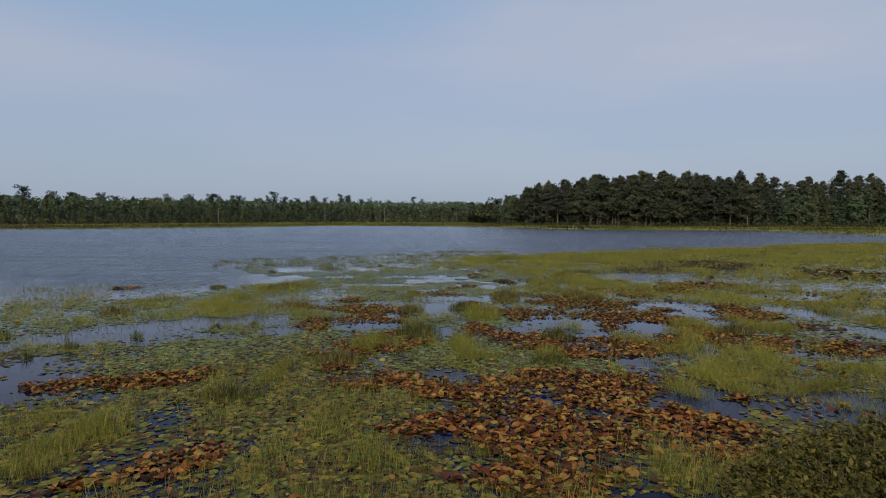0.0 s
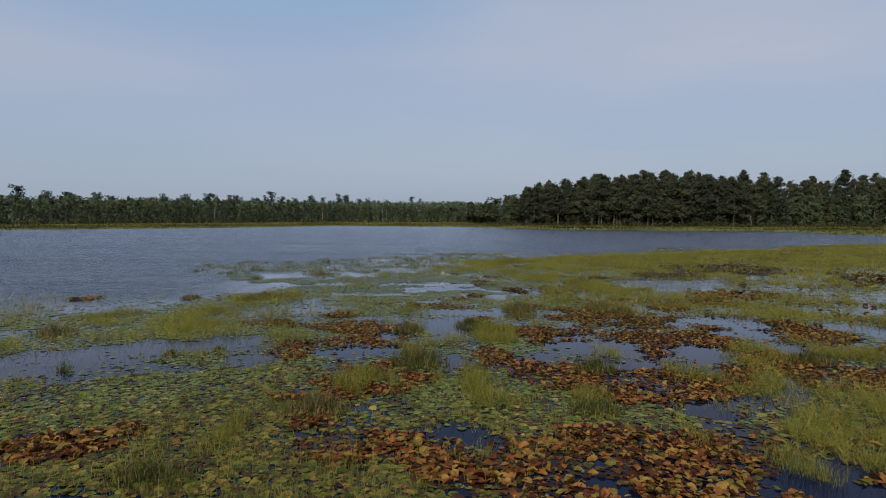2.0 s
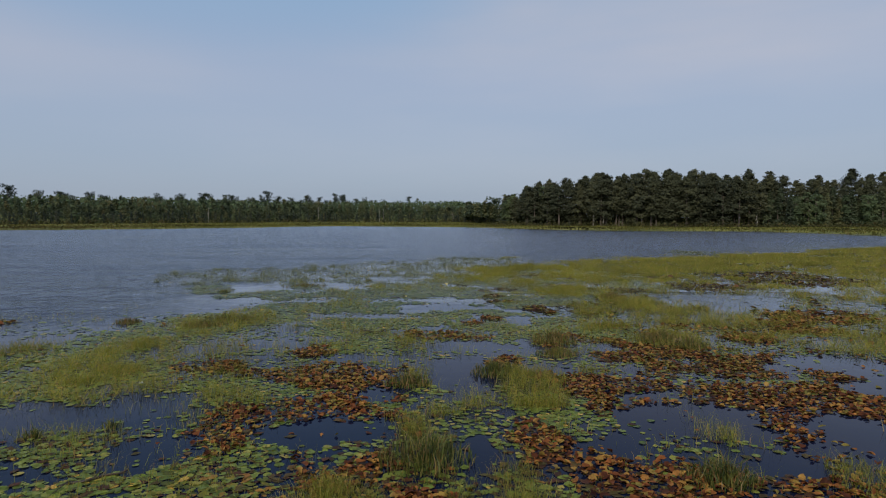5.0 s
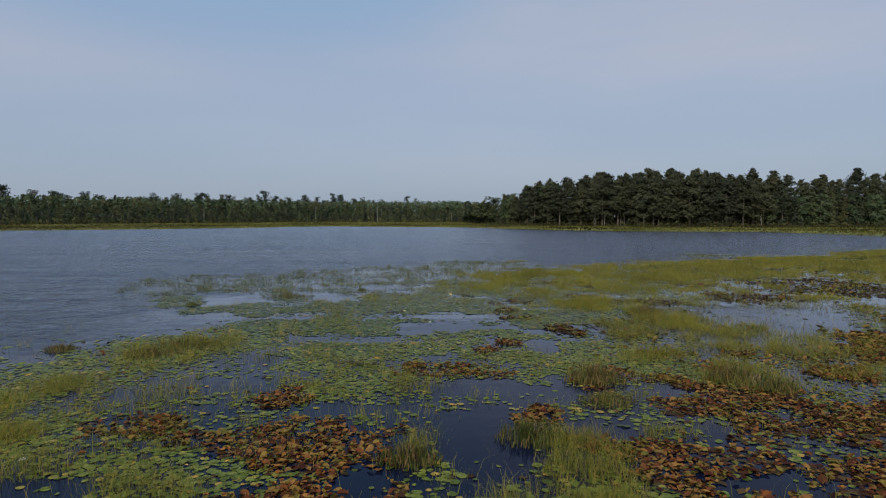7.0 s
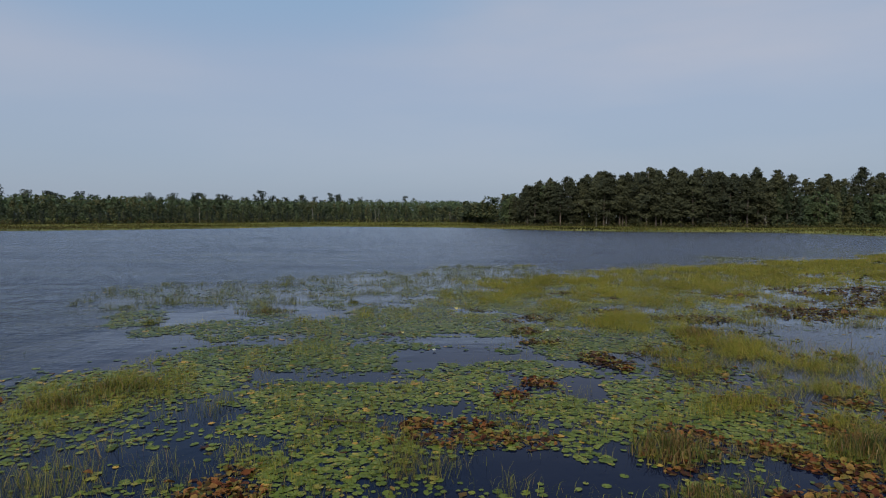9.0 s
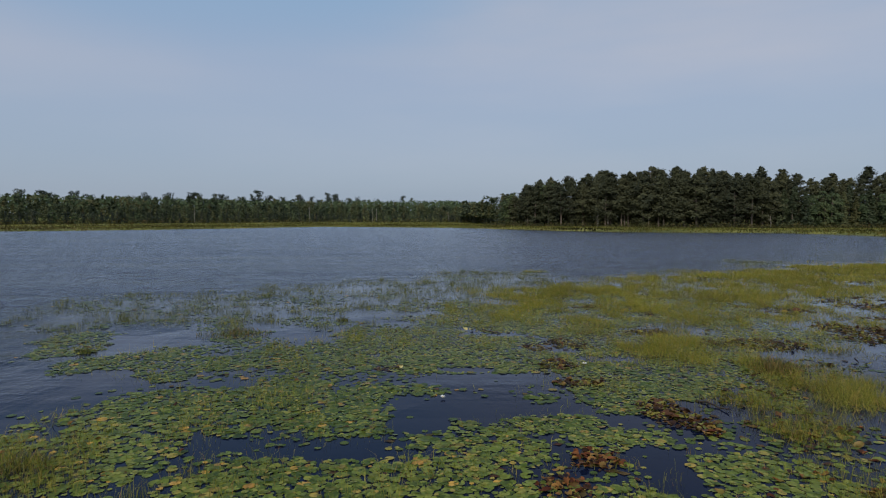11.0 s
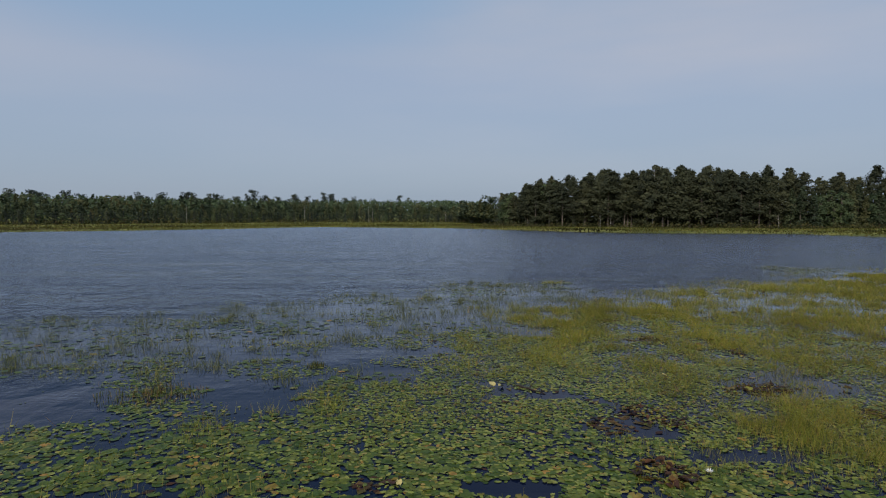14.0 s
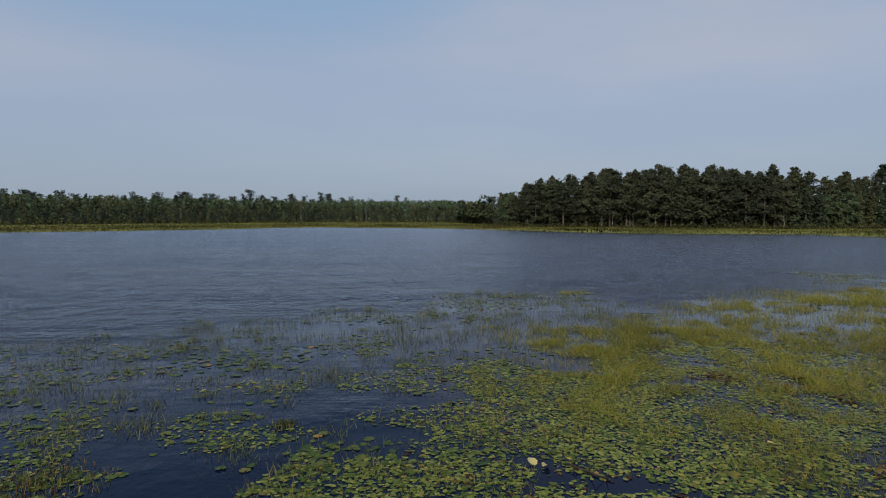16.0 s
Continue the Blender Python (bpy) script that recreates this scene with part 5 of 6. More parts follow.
def marsh_grass():
    """Sedge on the far shores: tussocks of blades from the water's edge to the trees."""
    r = np.random.default_rng(12)
    n = 150000
    x, y = r.uniform(-230, 170, n), r.uniform(86, 400, n)
    s = signed_distance(x, y, SHORE) + 3 * (value_noise(x, y, 14, 31) - 0.5)
    w = -signed_distance(x, y, FOREST)
    keep = (s > -1.2) & (w < 3) & (r.random(n) < np.clip(1.2 - s / 90, 0.25, 1)) & (np.abs(x) < 0.8 * y)
    x, y = x[keep], y[keep]
    z = np.maximum(ground_height(x, y), -0.1)
    k = len(x)
    h, w, lean = r.uniform(0.15, 0.5, k), r.uniform(0.15, 0.4, k), r.uniform(0.3, 0.9, k)
    brown = value_noise(x, y * 3, 22, 44) + np.clip(-x / y - 0.5, -0.3, 0.3) * 1.5 > 0.62      # rushes in drifts, most in the west
    for name, label, mat, k in (("marsh_grass", "yellow-green sedge along the far shore", M_MARSH, ~brown), ("marsh_rushes", "brown drifts of rushes along the far shore", M_RUSH, brown)):
        v, f = blades(x[k], y[k], h[k], w[k], lean[k])
        v[:, 2] += np.repeat(z[k], 5)
        tagged(link(name, mesh_np(name, v, f, mat)), label=label, category="grass", kind="stuff")


marsh_grass()


def bare_tree(name, label, x, y, h, mat, r):
    ob = new(name)
    ob.location = (x, y, float(ground_height(np.array([x]), np.array([y]))[0]) - 0.1)
    v, f = tube([(0, 0, 0), (0.1, 0, 0.4 * h), (0.0, 0.15, 0.75 * h), (0.1, 0.1, h)], [0.1, 0.085, 0.06, 0.02], 7)
    link("trunk", mesh_np("trunk", v, f, mat, True), ob)
    for i in range(9):
        k, a, ln = r.uniform(0.45, 0.97), r.uniform(0, 6.28), r.uniform(0.3, 1.0)
        v, f = tube([(0.05, 0.08, k * h), (np.cos(a) * ln * 0.5, np.sin(a) * ln * 0.5, k * h + 0.25 * ln), (np.cos(a) * ln, np.sin(a) * ln, k * h + 0.7 * ln)], [0.05, 0.035, 0.012], 4)
        link("limb", mesh_np("limb", v, f, mat, True), ob)
    return tagged(ob, label=label, category="tree")


br = np.random.default_rng(3)
for x, y, h in ((50, 206.5, 4.6), (52.8, 205.5, 5.0), (63.8, 201, 4.0), (95, 190.5, 4)):
    bare_tree("birch_stem", "pale birch stem in front of the dark pines", x, y, h, M_BIRCH, br)
for x, y, h in ((66, 206, 17.6), (-117, 318, 8), (-72, 372, 9), (-36, 376, 9), (-34, 378, 8), (8, 370, 6)):
    bare_tree("dead_tree", "bleached grey dead tree without leaves", x, y, h, M_DEADWOOD, br)

# ---- floating leaves ----


def pad_template(k=10, notch=0.5, cup=0.05, curl=0.0):
    """A round pad with its notch, slightly cupped; curl lifts one edge."""
    a = np.linspace(notch / 2, 2 * np.pi - notch / 2, k)
    ring = np.stack([np.cos(a), np.sin(a), cup * (0.6 + 0.4 * np.cos(3 * a)) + curl * np.clip(np.cos(a - 2.2), 0, 1) ** 2], 1) * 0.5
    ring[0, :2] *= 0.93
    ring[-1, :2] *= 0.93
    v = np.concatenate([[(0.03, 0, 0)], ring])
    return v, [np.stack([np.zeros(k - 1, int), np.arange(1, k), np.arange(2, k + 1)], 1)]


def dead_template(seed):
    """A withered leaf: folded along its rib, its edges curled and torn."""
    r = np.random.default_rng(seed)
    u, w = np.meshgrid([-1, 0.05, 1], [0, 0.33, 0.7, 1])
    half = np.array([0.24, 0.46, 0.4, 0.1])[:, None]
    curl = r.uniform(0.05, 0.48)
    x, y = u * half * r.uniform(0.65, 1.0) * (1 + r.normal(0, 0.24, u.shape)), w - 0.5 + r.normal(0, 0.07, u.shape)
    z = curl * np.abs(u) ** 1.5 * half * 1.4 + r.uniform(-0.2, 0.25) * (w - 0.5) ** 2 * 1.2 + r.normal(0, 0.05, u.shape)
    v = np.stack([x, y, z], -1).reshape(-1, 3)
    i, j = np.meshgrid(np.arange(3), np.arange(2), indexing="ij")
    q = (i * 3 + j).reshape(-1, 1) + np.array([[0, 1, 4, 3]])
    return v, [q]


PAD_T = [pad_template(8, 0.45, 0.02), pad_template(8, 0.7, 0.03, 0.06), pad_template(8, 0.3, 0.0), pad_template(7, 0.55, 0.05, 0.16)]
DEAD_T = [dead_template(s) for s in range(14)]
calm = 1 - F_DEAD * np.interp(GY, [26, 29], [0.85, 1.0])
F_GRASS *= 1 - 0.85 * F_DEAD * (GY > 27)
thin = np.clip(12.0 / NEAR, 0.3, 1) ** 1.45
px, py = sample((F_PAD * np.interp(GY, [14, 25, 30, 36], [150, 190, 130, 190]) * calm * np.clip(0.45 + 1.5 * value_noise(GX, GY, 1.1, 17), 0, 1) + F_MAT * 14 + F_GRASS * 9 * (GY < 45) + F_DEAD * 8 + F_BASE * calm * np.interp(GY, [13, 20, 30, 36], [100, 65, 45, 22])) * thin ** 1.5)
brown_spots = (value_noise(GX, GY * 1.8, 2.6, 44) > 0.66) * np.clip(GX / 6, 0, 1)
dx, dy = sample((F_DEAD * 265 * np.interp(GY, [22, 28], [1.0, 0.85]) * np.clip(-0.15 + 2.0 * value_noise(GX, GY, 0.8, 19), 0, 1) + F_GRASS * np.interp(GX, [1, 3], [2, 12]) * (GY < 32) + F_PAD * 0.15 + F_MAT * 12 * brown_spots + F_BASE * (0.3 + 30 * brown_spots * (GX > 4))) * thin ** 1.5)


def grow(x, y):
    """Fewer, wider leaves far from the way."""
    return 1 / np.sqrt(np.clip(12.0 / np.maximum(np.maximum(7.0, 1.5 * np.abs(x + 0.6)), y - 26.0), 0.3, 1) ** 1.8)


def small(x, y):
    """Towards the open lake small oval pads take over from the big round ones."""
    return np.where(rng.random(len(x)) < np.clip((y - 30) / 5 + np.clip(x, -4, 4) * 0.08, 0, 0.92), 0.5, np.interp(y, [12, 16, 25, 28.5], [0.9, 0.82, 0.86, 1.08]))


def bed(name, one, many, label, category, x, y, templates, one_mat, many_mat, size_at, tilt_at, lift_at, picks, far_tilt, near_size=lambda y: 1.0, smooth=False):
    """A bed of floating leaves. The leaves of the near stretches are pieces of their own, the rest is one mesh."""
    n = len(x)
    size, tilt, lift = size_at(n) * near_size(y) * grow(x, y) * small(x, y), tilt_at(n) * np.interp(y, [10, 18], [1.0, far_tilt]), lift_at(n)
    turn, way, kind = rng.uniform(0, 6.283, n), rng.uniform(0, 6.283, n), rng.integers(0, len(templates), n)
    blur = np.clip(y + rng.normal(0, 1.1, n) + 4 * (value_noise(x, y, 3.0, 91) - 0.5), -5.9, 95.9)
    stretches = [(-6, 13), (13, 18.5), (18.5, 27), (27, 38), (38, 96)]
    shared = {m.name: [mesh_np(one, t, f, m, smooth) for t, f in templates] for m in dict.fromkeys(one_mat)}
    for step, ((y0, y1), (cx, cy)) in enumerate(zip(stretches, picks)):
        here = np.where((blur >= y0) & (blur < y1))[0]
        if not len(here):
            continue
        top = tagged(new(name), label=label, category=category, group=name.replace("_", " ") + "s of the marsh")
        order = here[np.argsort(np.hypot(x[here] - cx, (y[here] - cy) * 1.0))]
        for i in order[:300]:
            ob = link(one, shared[one_mat[step].name][kind[i]], top)
            ax = Vector((math.cos(way[i]), math.sin(way[i]), 0))
            ob.matrix_basis = Matrix.Translation((x[i], y[i], lift[i])) @ Matrix.Rotation(tilt[i], 4, ax) @ Matrix.Rotation(turn[i], 4, "Z") @ Matrix.Scale(size[i], 4)
        rest, parts = order[300:], []
        for k, (t, f) in enumerate(templates):
            s = rest[kind[rest] == k]
            if len(s):
                parts.append(scatter(t, f, np.stack([x[s], y[s], lift[s]], 1), turn[s], tilt[s], way[s], size[s]))
        if parts:
            v, f = join(parts)
            tagged(link(many, mesh_np(many, v, f, many_mat[step], smooth), top), kind="stuff")


bed("lily_pad_bed", "lily_pad", "pad_carpet", "round green water lily pads floating edge to edge on dark water", "water lilies", px, py, PAD_T, (M_AGED_ONE, M_PAD_ONE, M_PAD_ONE, M_OUTER_ONE, M_OUTER_ONE), (M_AGED, M_PAD, M_PAD, M_OUTER, M_OUTER),
    lambda n: np.where(rng.random(n) < 0.55, rng.uniform(0.06, 0.11, n), rng.uniform(0.1, 0.175, n)), lambda n: np.abs(rng.normal(0, 0.06, n)) + (rng.random(n) < 0.12) * rng.uniform(0.1, 0.45, n),
    lambda n: rng.uniform(0.003, 0.014, n), [(-0.8, 8), (-2, 14.5), (-0.8, 22), (-0.8, 29.5), (-1, 39)], 0.4)
bed("withered_pad_bed", "withered_pad", "leaf_carpet", "curled brown and rust withered lily leaves heaped on the water", "withered leaves", dx, dy, DEAD_T, (M_RUST_ONE, M_RUST_ONE, M_DEAD_ONE, M_ROT_ONE, M_ROT_ONE), (M_RUST, M_RUST, M_DEAD, M_ROT, M_ROT),
    lambda n: np.where(rng.random(n) < 0.5, rng.uniform(0.045, 0.085, n), rng.uniform(0.085, 0.155, n)), lambda n: np.abs(rng.normal(0, 0.24, n)) + (rng.random(n) < 0.2) * rng.uniform(0.1, 0.8, n), lambda n: rng.uniform(0.005, 0.045, n), [(0.6, 7.5), (-1, 14), (2, 21.5), (3, 30), (1, 38.5)], 0.9, lambda y: np.interp(y, [11, 15], [1.08, 0.95]), True)

# ---- small oval pads towards the open lake ----
ox, oy = sample(F_PAD * np.interp(GY, [20, 26, 33, 46], [0, 70, 300, 210]) * np.interp(GX, [-5, 1], [0.35, 1.0]) * np.clip(0.2 + 1.4 * value_noise(GX, GY, 0.8, 71), 0, 1) * thin)
n = len(ox)
a = np.linspace(0, 2 * np.pi, 6, endpoint=False)
v, f = scatter(np.stack([0.5 * np.cos(a), 0.34 * np.sin(a), 0.03 * np.cos(2 * a)], 1), [np.array([[0, 1, 2, 3, 4, 5]])], np.stack([ox, oy, rng.uniform(0.004, 0.02, n)], 1),
               rng.uniform(0, 6.28, n), np.abs(rng.normal(0, 0.1, n)), rng.uniform(0, 6.28, n), rng.uniform(0.05, 0.1, n) * grow(ox, oy))
tagged(link("watershield_pads", mesh_np("watershield_pads", v, f, M_SHIELD)), label="small oval green pads crowded between the lily pads", category="water plants", kind="stuff")

# ---- rotting litter under the withered leaves ----
lx, ly = sample(F_DEAD * (105 + 60 * np.clip((GX - 0.5) / 1.5, 0, 1) * np.clip((GY - 17) / 2, 0, 1) * np.clip((25 - GY) / 2, 0, 1)) * thin * np.clip(0.3 + value_noise(GX, GY, 0.6, 61), 0, 1) * 0.85 + (F_BASE + F_PAD) * np.interp(GY + 6 * (ROUGH - 0.5), [6, 12, 18], [90, 62, 2]))
n = len(lx)
v, f = scatter(np.array([(-0.5, -0.2, 0), (0.1, -0.34, 0.02), (0.52, 0.06, 0), (-0.1, 0.3, 0.03)]), [np.array([[0, 1, 2, 3]])], np.stack([lx, ly, rng.uniform(0.003, 0.012, n)], 1),
               rng.uniform(0, 6.28, n), np.abs(rng.normal(0, 0.05, n)), rng.uniform(0, 6.28, n), rng.uniform(0.06, 0.2, n) * grow(lx, ly))
tagged(link("leaf_litter", mesh_np("leaf_litter", v, f, M_LITTER)), label="dark red-brown rotting leaf litter lying on the water", category="leaf litter", kind="stuff")

# ---- grass, reeds ----


def grass(name, label, f, density, height, mat):
    x, y = sample(f * density * 0.0095 / (0.001 + 0.00034 * NEAR) * np.clip(2.4 * value_noise(GX, GY, 0.45, 83) - 0.35, 0.05, 1.6))      # in small tussocks
    near = np.maximum(np.maximum(7.0, 1.5 * np.abs(x + 0.6)), y - 26.0)
    w = (0.0025 + 0.00022 * near) * rng.uniform(0.6, 1.3, len(x))
    h = height * np.interp(y, [26, 36], [1.0, 0.75]) * rng.uniform(0.3, 1.25, len(x)) * (0.5 + 0.9 * value_noise(x, y, 1.3, 23)) * (0.6 + 0.8 * value_noise(x, y, 0.45, 83)) * np.interp(y, [9, 16], [1.3, 1.0])
    lean = rng.uniform(0.3, 1.15, len(x))
    far = near > 8.0
    k = ~far
    v, fc = join([blades(x[k], y[k], h[k], w[k], lean[k]), fine_blades(x[far], y[far], h[far], w[far] * 1.5, lean[far])])
    return tagged(link(name, mesh_np(name, v, fc, mat)), label=label, category="grass", kind="stuff")


patchy = np.clip(0.05 + 1.6 * (value_noise(GX, GY, 1.3, 27) - 0.2), 0, 1)
grass("sedge_grass", "thin yellow-green sedge standing in shallow water", F_GRASS * patchy * np.interp(GY, [14, 24, 38], [1.7, 0.85, 0.6]), 520, 0.24, M_GRASS)
grass("sedge_mat", "floating mat of yellow-green sedge before the open lake", F_MAT * np.clip(patchy + 0.15, 0, 1), 420, 0.27, M_GRASS)
grass("thin_sedge", "thin wispy sedge standing in open water", F_WISP * np.clip(value_noise(GX, GY, 1.1, 81) * 1.6 - 0.25, 0, 1), 240, 0.3, M_GRASS)
F_VEIL = np.clip((REACH + 3 - GY) / 4, 0, 1) * np.clip((GY - 12) / 6, 0, 1) * np.clip((value_noise(GX, GY * 1.5, 4.5, 95) * 0.7 + value_noise(GX, GY, 1.2, 96) * 0.3 - 0.4) / 0.25, 0, 1) * (np.abs(GX) < 28) * (1 - 0.9 * F_POOL * np.maximum(np.clip((GX + 5) / 2, 0, 1), GY < 20))
grass("sedge_veil", "thin veil of single sedge blades over water and pads", F_VEIL * (1 - 0.7 * F_DEAD) * (1 - 0.75 * np.clip((1.5 - GX) / 2, 0, 1) * np.clip((GY - 25) / 2, 0, 1)), 150, 0.27, M_GRASS)
grass("reed_haze", "low thin reeds scattered over calm water", F_REED * np.clip(1.8 * value_noise(GX, GY, 0.9, 39) - 0.45, 0, 1), 80, 0.17, M_REED)
grass("sparse_blades", "single thin blades among the lily pads", np.clip(F_PAD + F_BASE, 0, 1) * (1 - 0.75 * F_DEAD) * np.clip(value_noise(GX, GY, 2.2, 29) - 0.3, 0, 1) * 1.6 * np.interp(GY, [0, 2, 10, 15, 20, 27, 33], [0.1, 1.7, 1.7, 1.0, 0.8, 1.0, 1.6]) * np.interp(GX, [-6, 0], [0.6, 1.0]) * (1 - 0.75 * np.clip((-1 - GX) / 2, 0, 1) * np.clip((GY - 18) / 2, 0, 1) * np.clip((26 - GY) / 2, 0, 1)) * (1 - 0.88 * np.clip((2.5 - GX) / 1.5, 0, 1) * np.clip((GY - 22) / 2, 0, 1) * np.clip((34 - GY) / 2, 0, 1)) * (1 - 0.8 * F_POOL * (GY > 13)), 165, 0.21, M_GRASS)


def reeds():
    cx, cy = sample(F_REED * np.interp(GY, [36, 46], [6.0, 3.6]) * np.clip(0.1 + 1.5 * value_noise(GX, GY, 1.6, 38), 0, 1))
    k = (3 + 55 * rng.random(len(cx)) ** 2.5).astype(int)
    spread = np.repeat(rng.uniform(0.08, 0.26, len(cx)), k)
    x, y = np.repeat(cx, k) + rng.normal(0, spread, k.sum()), np.repeat(cy, k) + rng.normal(0, spread, k.sum())
    h = np.repeat(rng.uniform(0.07, 0.3, len(cx)), k) * rng.uniform(0.5, 1.2, len(x))
    v, f = fine_blades(x, y, h, 0.01 * rng.uniform(0.6, 1.4, len(x)), rng.uniform(0.1, 1.1, len(x)))
    return tagged(link("reeds", mesh_np("reeds", v, f, M_REED)), label="dark green reed stems in small clumps in the water", category="reeds", kind="stuff")


reeds()
rx, ry = sample(F_REED * 9 * np.clip(value_noise(GX, GY, 1.6, 37) - 0.42, 0, 1) * 4)
v, f = scatter(PAD_T[0][0], PAD_T[0][1], np.stack([rx, ry, rng.uniform(0.004, 0.02, len(rx))], 1), rng.uniform(0, 6.28, len(rx)), np.abs(rng.normal(0, 0.06, len(rx))), rng.uniform(0, 6.28, len(rx)), rng.uniform(0.1, 0.2, len(rx)))
tagged(link("scattered_lily_pads", mesh_np("scattered_lily_pads", v, f, M_OUTER)), label="scattered green lily pads among the reeds", category="water lilies", kind="stuff")


def tuft(x, y, r, h, dry, label):
    ob = tagged(new("grass_tuft"), label=label, category="grass tuft", group="grass tufts in the water")
    ob.location = (x, y, 0)
    full = 30 + 520 * min(1.0, (r / 0.38) ** 2)
    for name, n, mat in (("green_grass", int(full * (1 - dry)), M_TUFT), ("dry_grass", int(full * dry), M_STRAW)):
        q, a = rng.random(n) ** 0.7 * r * 1.3, rng.uniform(0, 6.28, n)
        bx, by = np.cos(a) * q, np.sin(a) * q * 0.8
        bh = 0.82 * h * rng.uniform(0.35, 1.15, n) * (1.1 - 0.5 * (q / r))
        v, f = blades(bx, by, bh, rng.uniform(0.007, 0.016, n), rng.uniform(0.1, 1.0, n))
        tagged(link(name, mesh_np(name, v, f, mat), ob), kind="stuff")


GREEN_TUFT, RUSTY_TUFT = "dense green grass tuft standing in dark water", "grass tuft with rusty dry blades among withered pads"
for x, y, r, h, dry in ((-3.55, 10.1, 0.42, 0.34, 0.2), (-0.66, 15.7, 0.5, 0.62, 0.15), (-2.17, 12.6, 0.45, 0.4, 0.5), (2.26, 12.6, 0.35, 0.32, 0.1),
                        (2.86, 15.1, 0.36, 0.5, 0.2), (2.24, 21.8, 0.4, 0.26, 0.35), (5.55, 22.5, 0.34, 0.4, 0.3), (-7.23, 25.4, 0.5, 0.3, 0.4),
                        (-9.6, 26, 0.34, 0.26, 0.5), (-1.03, 19.3, 0.34, 0.42, 0.3)):
    tuft(x, y, r, h, dry, RUSTY_TUFT if dry > 0.32 else GREEN_TUFT)
for x, y, r, h, dry in ((6.3, 31.7, 0.45, 0.4, 0.35), (2.4, 23.2, 0.48, 0.5, 0.4), (5.04, 23.2, 0.5, 0.5, 0.4), (0.67, 20.1, 0.4, 0.45, 0.15),
                        (6.2, 31.3, 0.4, 0.42, 0.5), (-6.8, 26.3, 0.75, 0.36, 0.3), (-10.3, 19, 0.5, 0.4, 0.5), (-6.6, 35.7, 0.8, 0.22, 0.3), (7.6, 15.8, 0.4, 0.5, 0.3)):
    tuft(x, y, r, h, dry, RUSTY_TUFT if dry > 0.32 else GREEN_TUFT)


for x, y, r, h in ((-8.5, 13.8, 0.14, 0.5), (-7.65, 15.1, 0.12, 0.42), (-8.9, 12.9, 0.1, 0.4), (-6.2, 16.6, 0.1, 0.3), (-11.0, 15.2, 0.12, 0.4), (-5.3, 17.0, 0.12, 0.26), (-3.9, 37.9, 0.2, 0.2), (-9.4, 33.4, 0.2, 0.2)):
    tuft(x, y, r, h, 0.1, "small dark reed tuft standing alone in open water")


def bog_shrub(x, y, r, h, seed):
    """Leatherleaf: many upright twigs set with small pointed leaves."""
    g = np.random.default_rng(seed)
    ob = tagged(new("bog_shrub"), label="low dark green leafy bog shrub with upright twigs", category="shrub", group="bog shrubs")
    ob.location = (x, y, max(float(ground_height(np.array([x]), np.array([y]))[0]) - 0.1, -0.1))
    wood, ls = [], []
    leaf = np.array([(0, 0, 0), (0.5, 0.24, 0.06), (1, 0, 0), (0.5, -0.24, 0.06)], float)
    for i in range(70):
        a, q = g.uniform(0, 6.28), math.sqrt(g.random()) * r
        b = np.array([math.cos(a) * q * 0.7, math.sin(a) * q * 0.7, 0])
        tip = np.array([math.cos(a) * q * 1.1, math.sin(a) * q * 1.1, h * g.uniform(0.6, 1.1)])
        wood.append(tube([b, (b + tip) / 2 + g.normal(0, 0.03, 3), tip], [0.008, 0.006, 0.003], 4))
        n = 44
        k = g.uniform(0.2, 1.03, n)[:, None]
        c = b * (1 - k) + tip * k + g.normal(0, 0.018, (n, 3))
        ls.append(scatter(leaf, [np.array([[0, 1, 2, 3]])], c, g.uniform(0, 6.28, n), g.uniform(-1.4, 1.4, n), g.uniform(0, 6.28, n), g.uniform(0.045, 0.1, n)))
    v, f = join(wood)
    link("branchwork", mesh_np("branchwork", v, f, M_BARK, True), ob)
    v, f = join(ls)
    link("leaves", mesh_np("leaves", v, f, M_SHRUB), ob)


for i, (x, y, r, h) in enumerate(((3.2, 5.8, 0.4, 0.4), (3.5, 6.35, 0.42, 0.38), (3.5, 5.9, 0.5, 0.4), (3.8, 6.5, 0.5, 0.4), (4.3, 7.0, 0.5, 0.4), (4.9, 7.3, 0.5, 0.36), (5.5, 7.6, 0.55, 0.38), (6.2, 7.9, 0.55, 0.4),
                                  (4.3, 6.1, 0.55, 0.5), (4.9, 6.6, 0.55, 0.5), (5.5, 7.0, 0.6, 0.5), (6.2, 7.4, 0.6, 0.5), (5.0, 5.8, 0.55, 0.5), (5.8, 6.3, 0.6, 0.5))):
    bog_shrub(x, y, r, h, 60 + i)

# ---- sticks, flowers ----


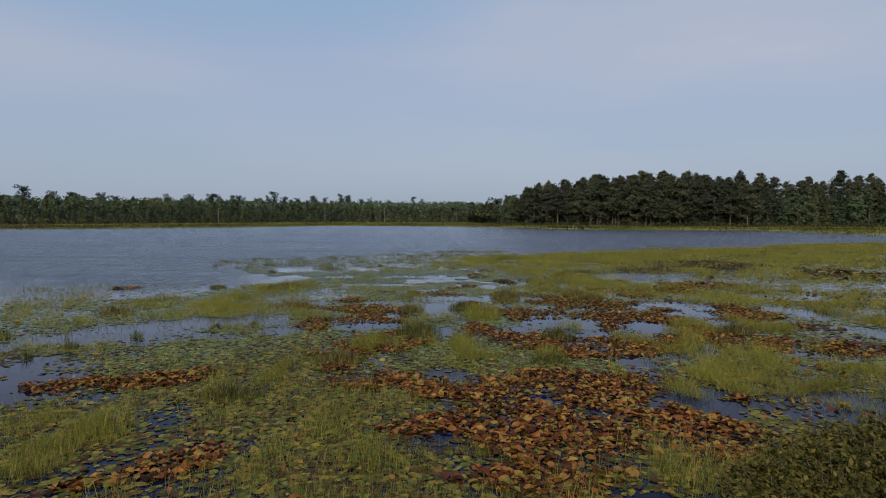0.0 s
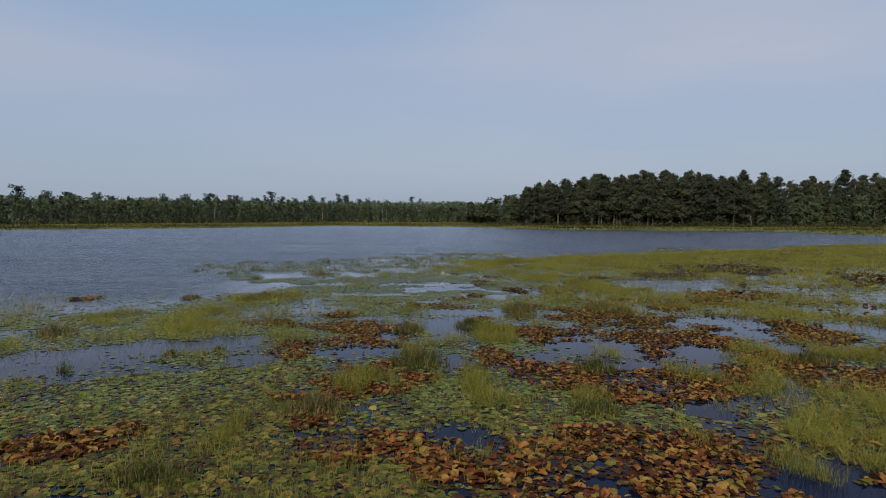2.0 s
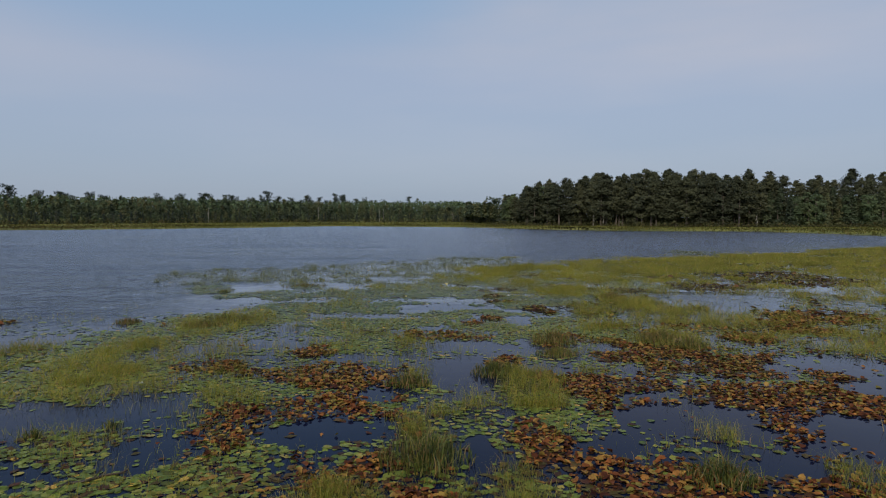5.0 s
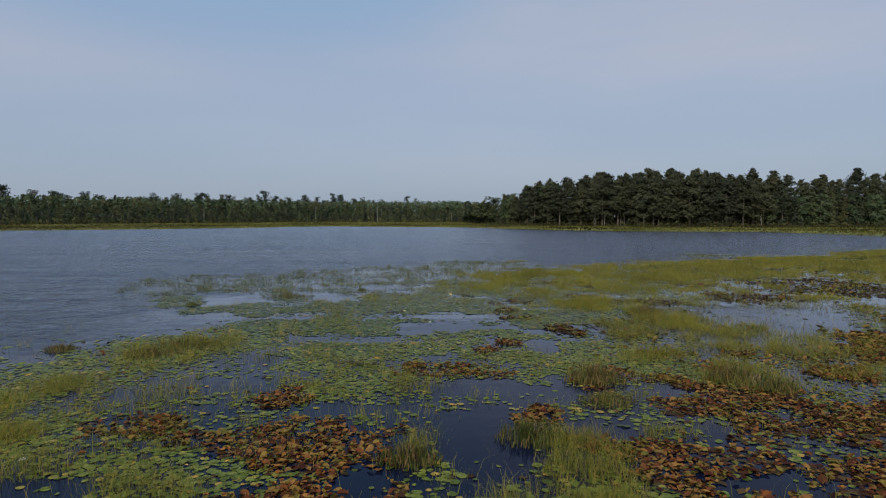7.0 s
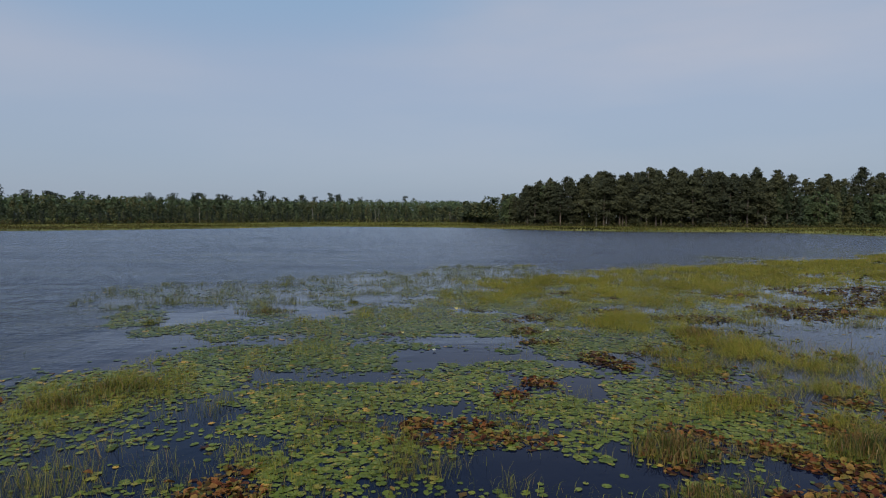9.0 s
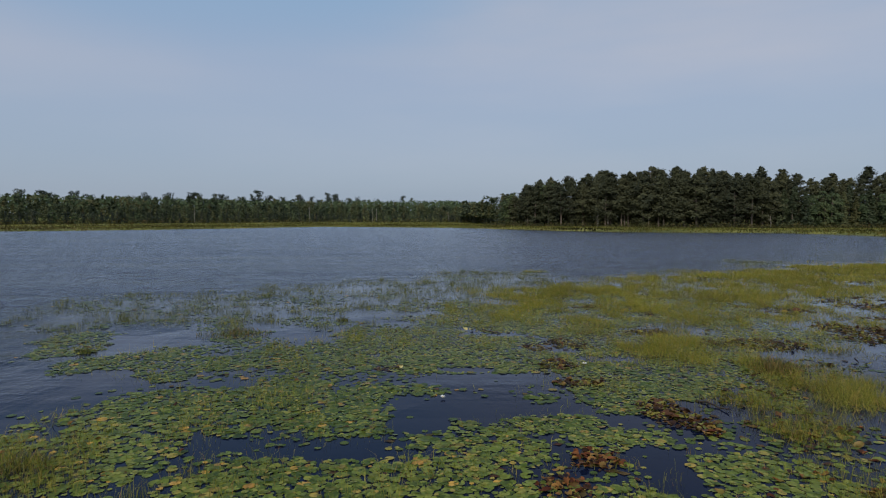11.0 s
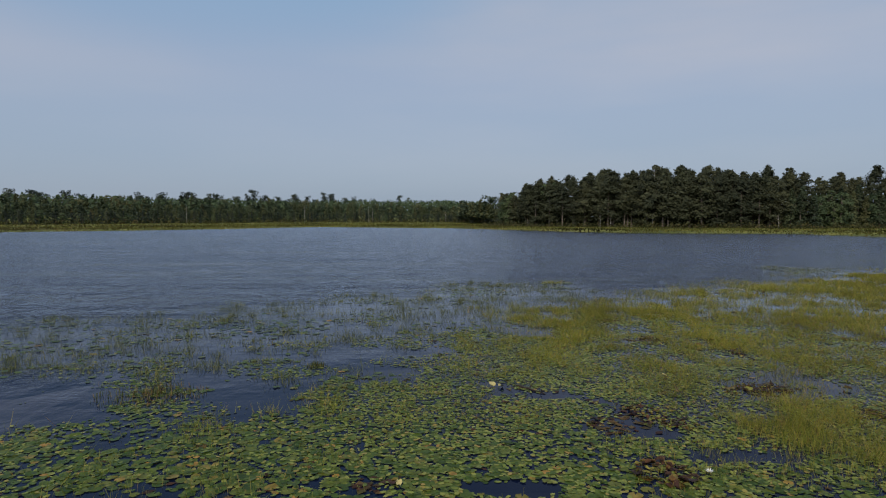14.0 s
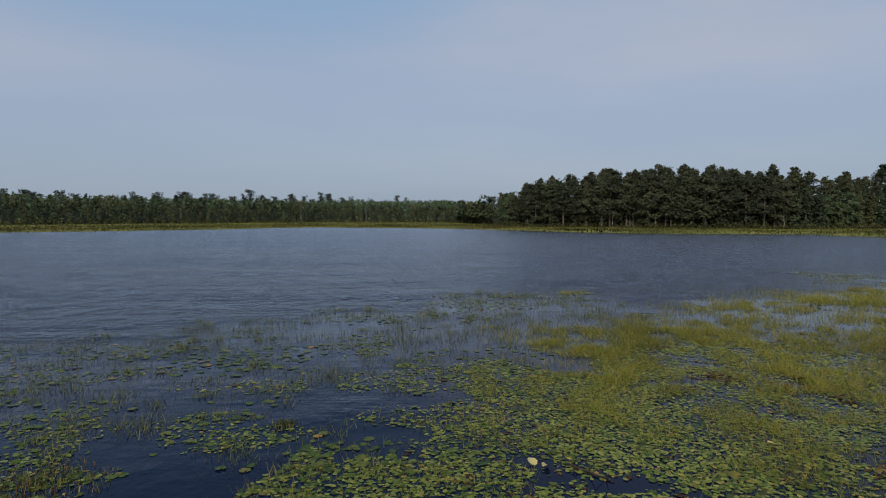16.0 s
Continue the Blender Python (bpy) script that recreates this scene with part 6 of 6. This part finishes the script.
def stick(x0, y0, x1, y1, r, seed):
    g = np.random.default_rng(seed)
    k = np.linspace(0, 1, 7)[:, None]
    p = np.array([[x0, y0, 0.01]]) * (1 - k) + np.array([[x1, y1, 0.03]]) * k + g.normal(0, 0.03, (7, 3)) * np.array([1, 1, 0.5])
    ob = tagged(new("floating_stick"), label="dark wet stick floating among the pads", category="stick", group="floating sticks")
    v, f = tube(p, np.linspace(r, r * 0.5, 7), 7)
    link("stem", mesh_np("stem", v, f, M_WETWOOD, True), ob)
    for i in range(3):
        q = p[1 + 2 * i]
        v, f = tube([q, q + g.normal(0, 0.1, 3) * np.array([1, 1, 0.6]) + np.array([0, 0, 0.04]), q + g.normal(0, 0.2, 3) * np.array([1, 1, 0.5]) + np.array([0, 0, 0.06])], [r * 0.5, r * 0.4, r * 0.2], 5)
        link("twig", mesh_np("twig", v, f, M_WETWOOD, True), ob)


for i, s in enumerate(((3.58, 29.38, 3.9, 28.8), (3.97, 40.72, 4.65, 40.26), (6.17, 39.35, 6.3, 38.2), (4.06, 43.9, 4.8, 43.5), (-4.9, 15.0, -4.2, 15.4), (-2.6, 24.6, -1.9, 24.4), (0.4, 36.2, 0.8, 35.6), (-6.2, 14.7, -5.85, 14.8), (5.1, 35.7, 5.6, 36.0), (2.5, 33.8, 2.9, 34.2))):
    stick(*s, 0.022, 90 + i)


def lily_flower(x, y, s):
    ob = tagged(new("water_lily_flower"), label="open white water lily flower with yellow centre", category="flower", group="water lily flowers")
    ob.location = (x, y, 0.03)
    petal = np.array([(0, 0, 0), (0.5, 0.2, 0.14), (1, 0, 0.42), (0.5, -0.2, 0.14), (0.5, 0, 0.08)], float)
    fc = [np.array([[0, 4, 1], [4, 2, 1], [0, 3, 4], [4, 3, 2]])]
    for ring, n, lift in ((1.0, 8, 0.0), (0.75, 7, 0.5)):
        for i in range(n):
            v, f = scatter(petal, fc, np.zeros((1, 3)), np.array([i * 6.283 / n + ring]), np.array([0.0]), np.array([0.0]), np.array([s * ring]))
            v[:, 2] += lift * np.hypot(v[:, 0], v[:, 1])
            link("petal", mesh_np("petal", v, f, M_PETAL, True), ob)
    v, f = tube([(0, 0, 0), (0, 0, s * 0.3), (0, 0, s * 0.34)], [s * 0.16, s * 0.2, 0.002], 8)
    link("stamens", mesh_np("stamens", v, f, M_YELLOW, True), ob)


for x, y, s in ((-0.88, 29.55, 0.06), (2.29, 32.0, 0.06), (-6.0, 19.3, 0.05)):
    lily_flower(x, y, s)
for i, (x, y, s, a) in enumerate(((-0.12, 36.25, 0.16, 20), (0.04, 36.1, 0.13, 140), (3.55, 36.8, 0.13, 70), (-1.75, 31.75, 0.11, 10))):
    v, f = DEAD_T[(2, 5, 1, 4)[i]]
    ob = tagged(link("yellowed_leaf", mesh_np("yellowed_leaf", v, f, M_YELLOWED, True)), label="pale yellow fading lily leaf curled on the water", category="leaf", group="yellowed leaves")
    ob.matrix_basis = pose(x, y, 0.04, 14, 0, a) @ Matrix.Scale(s, 4)
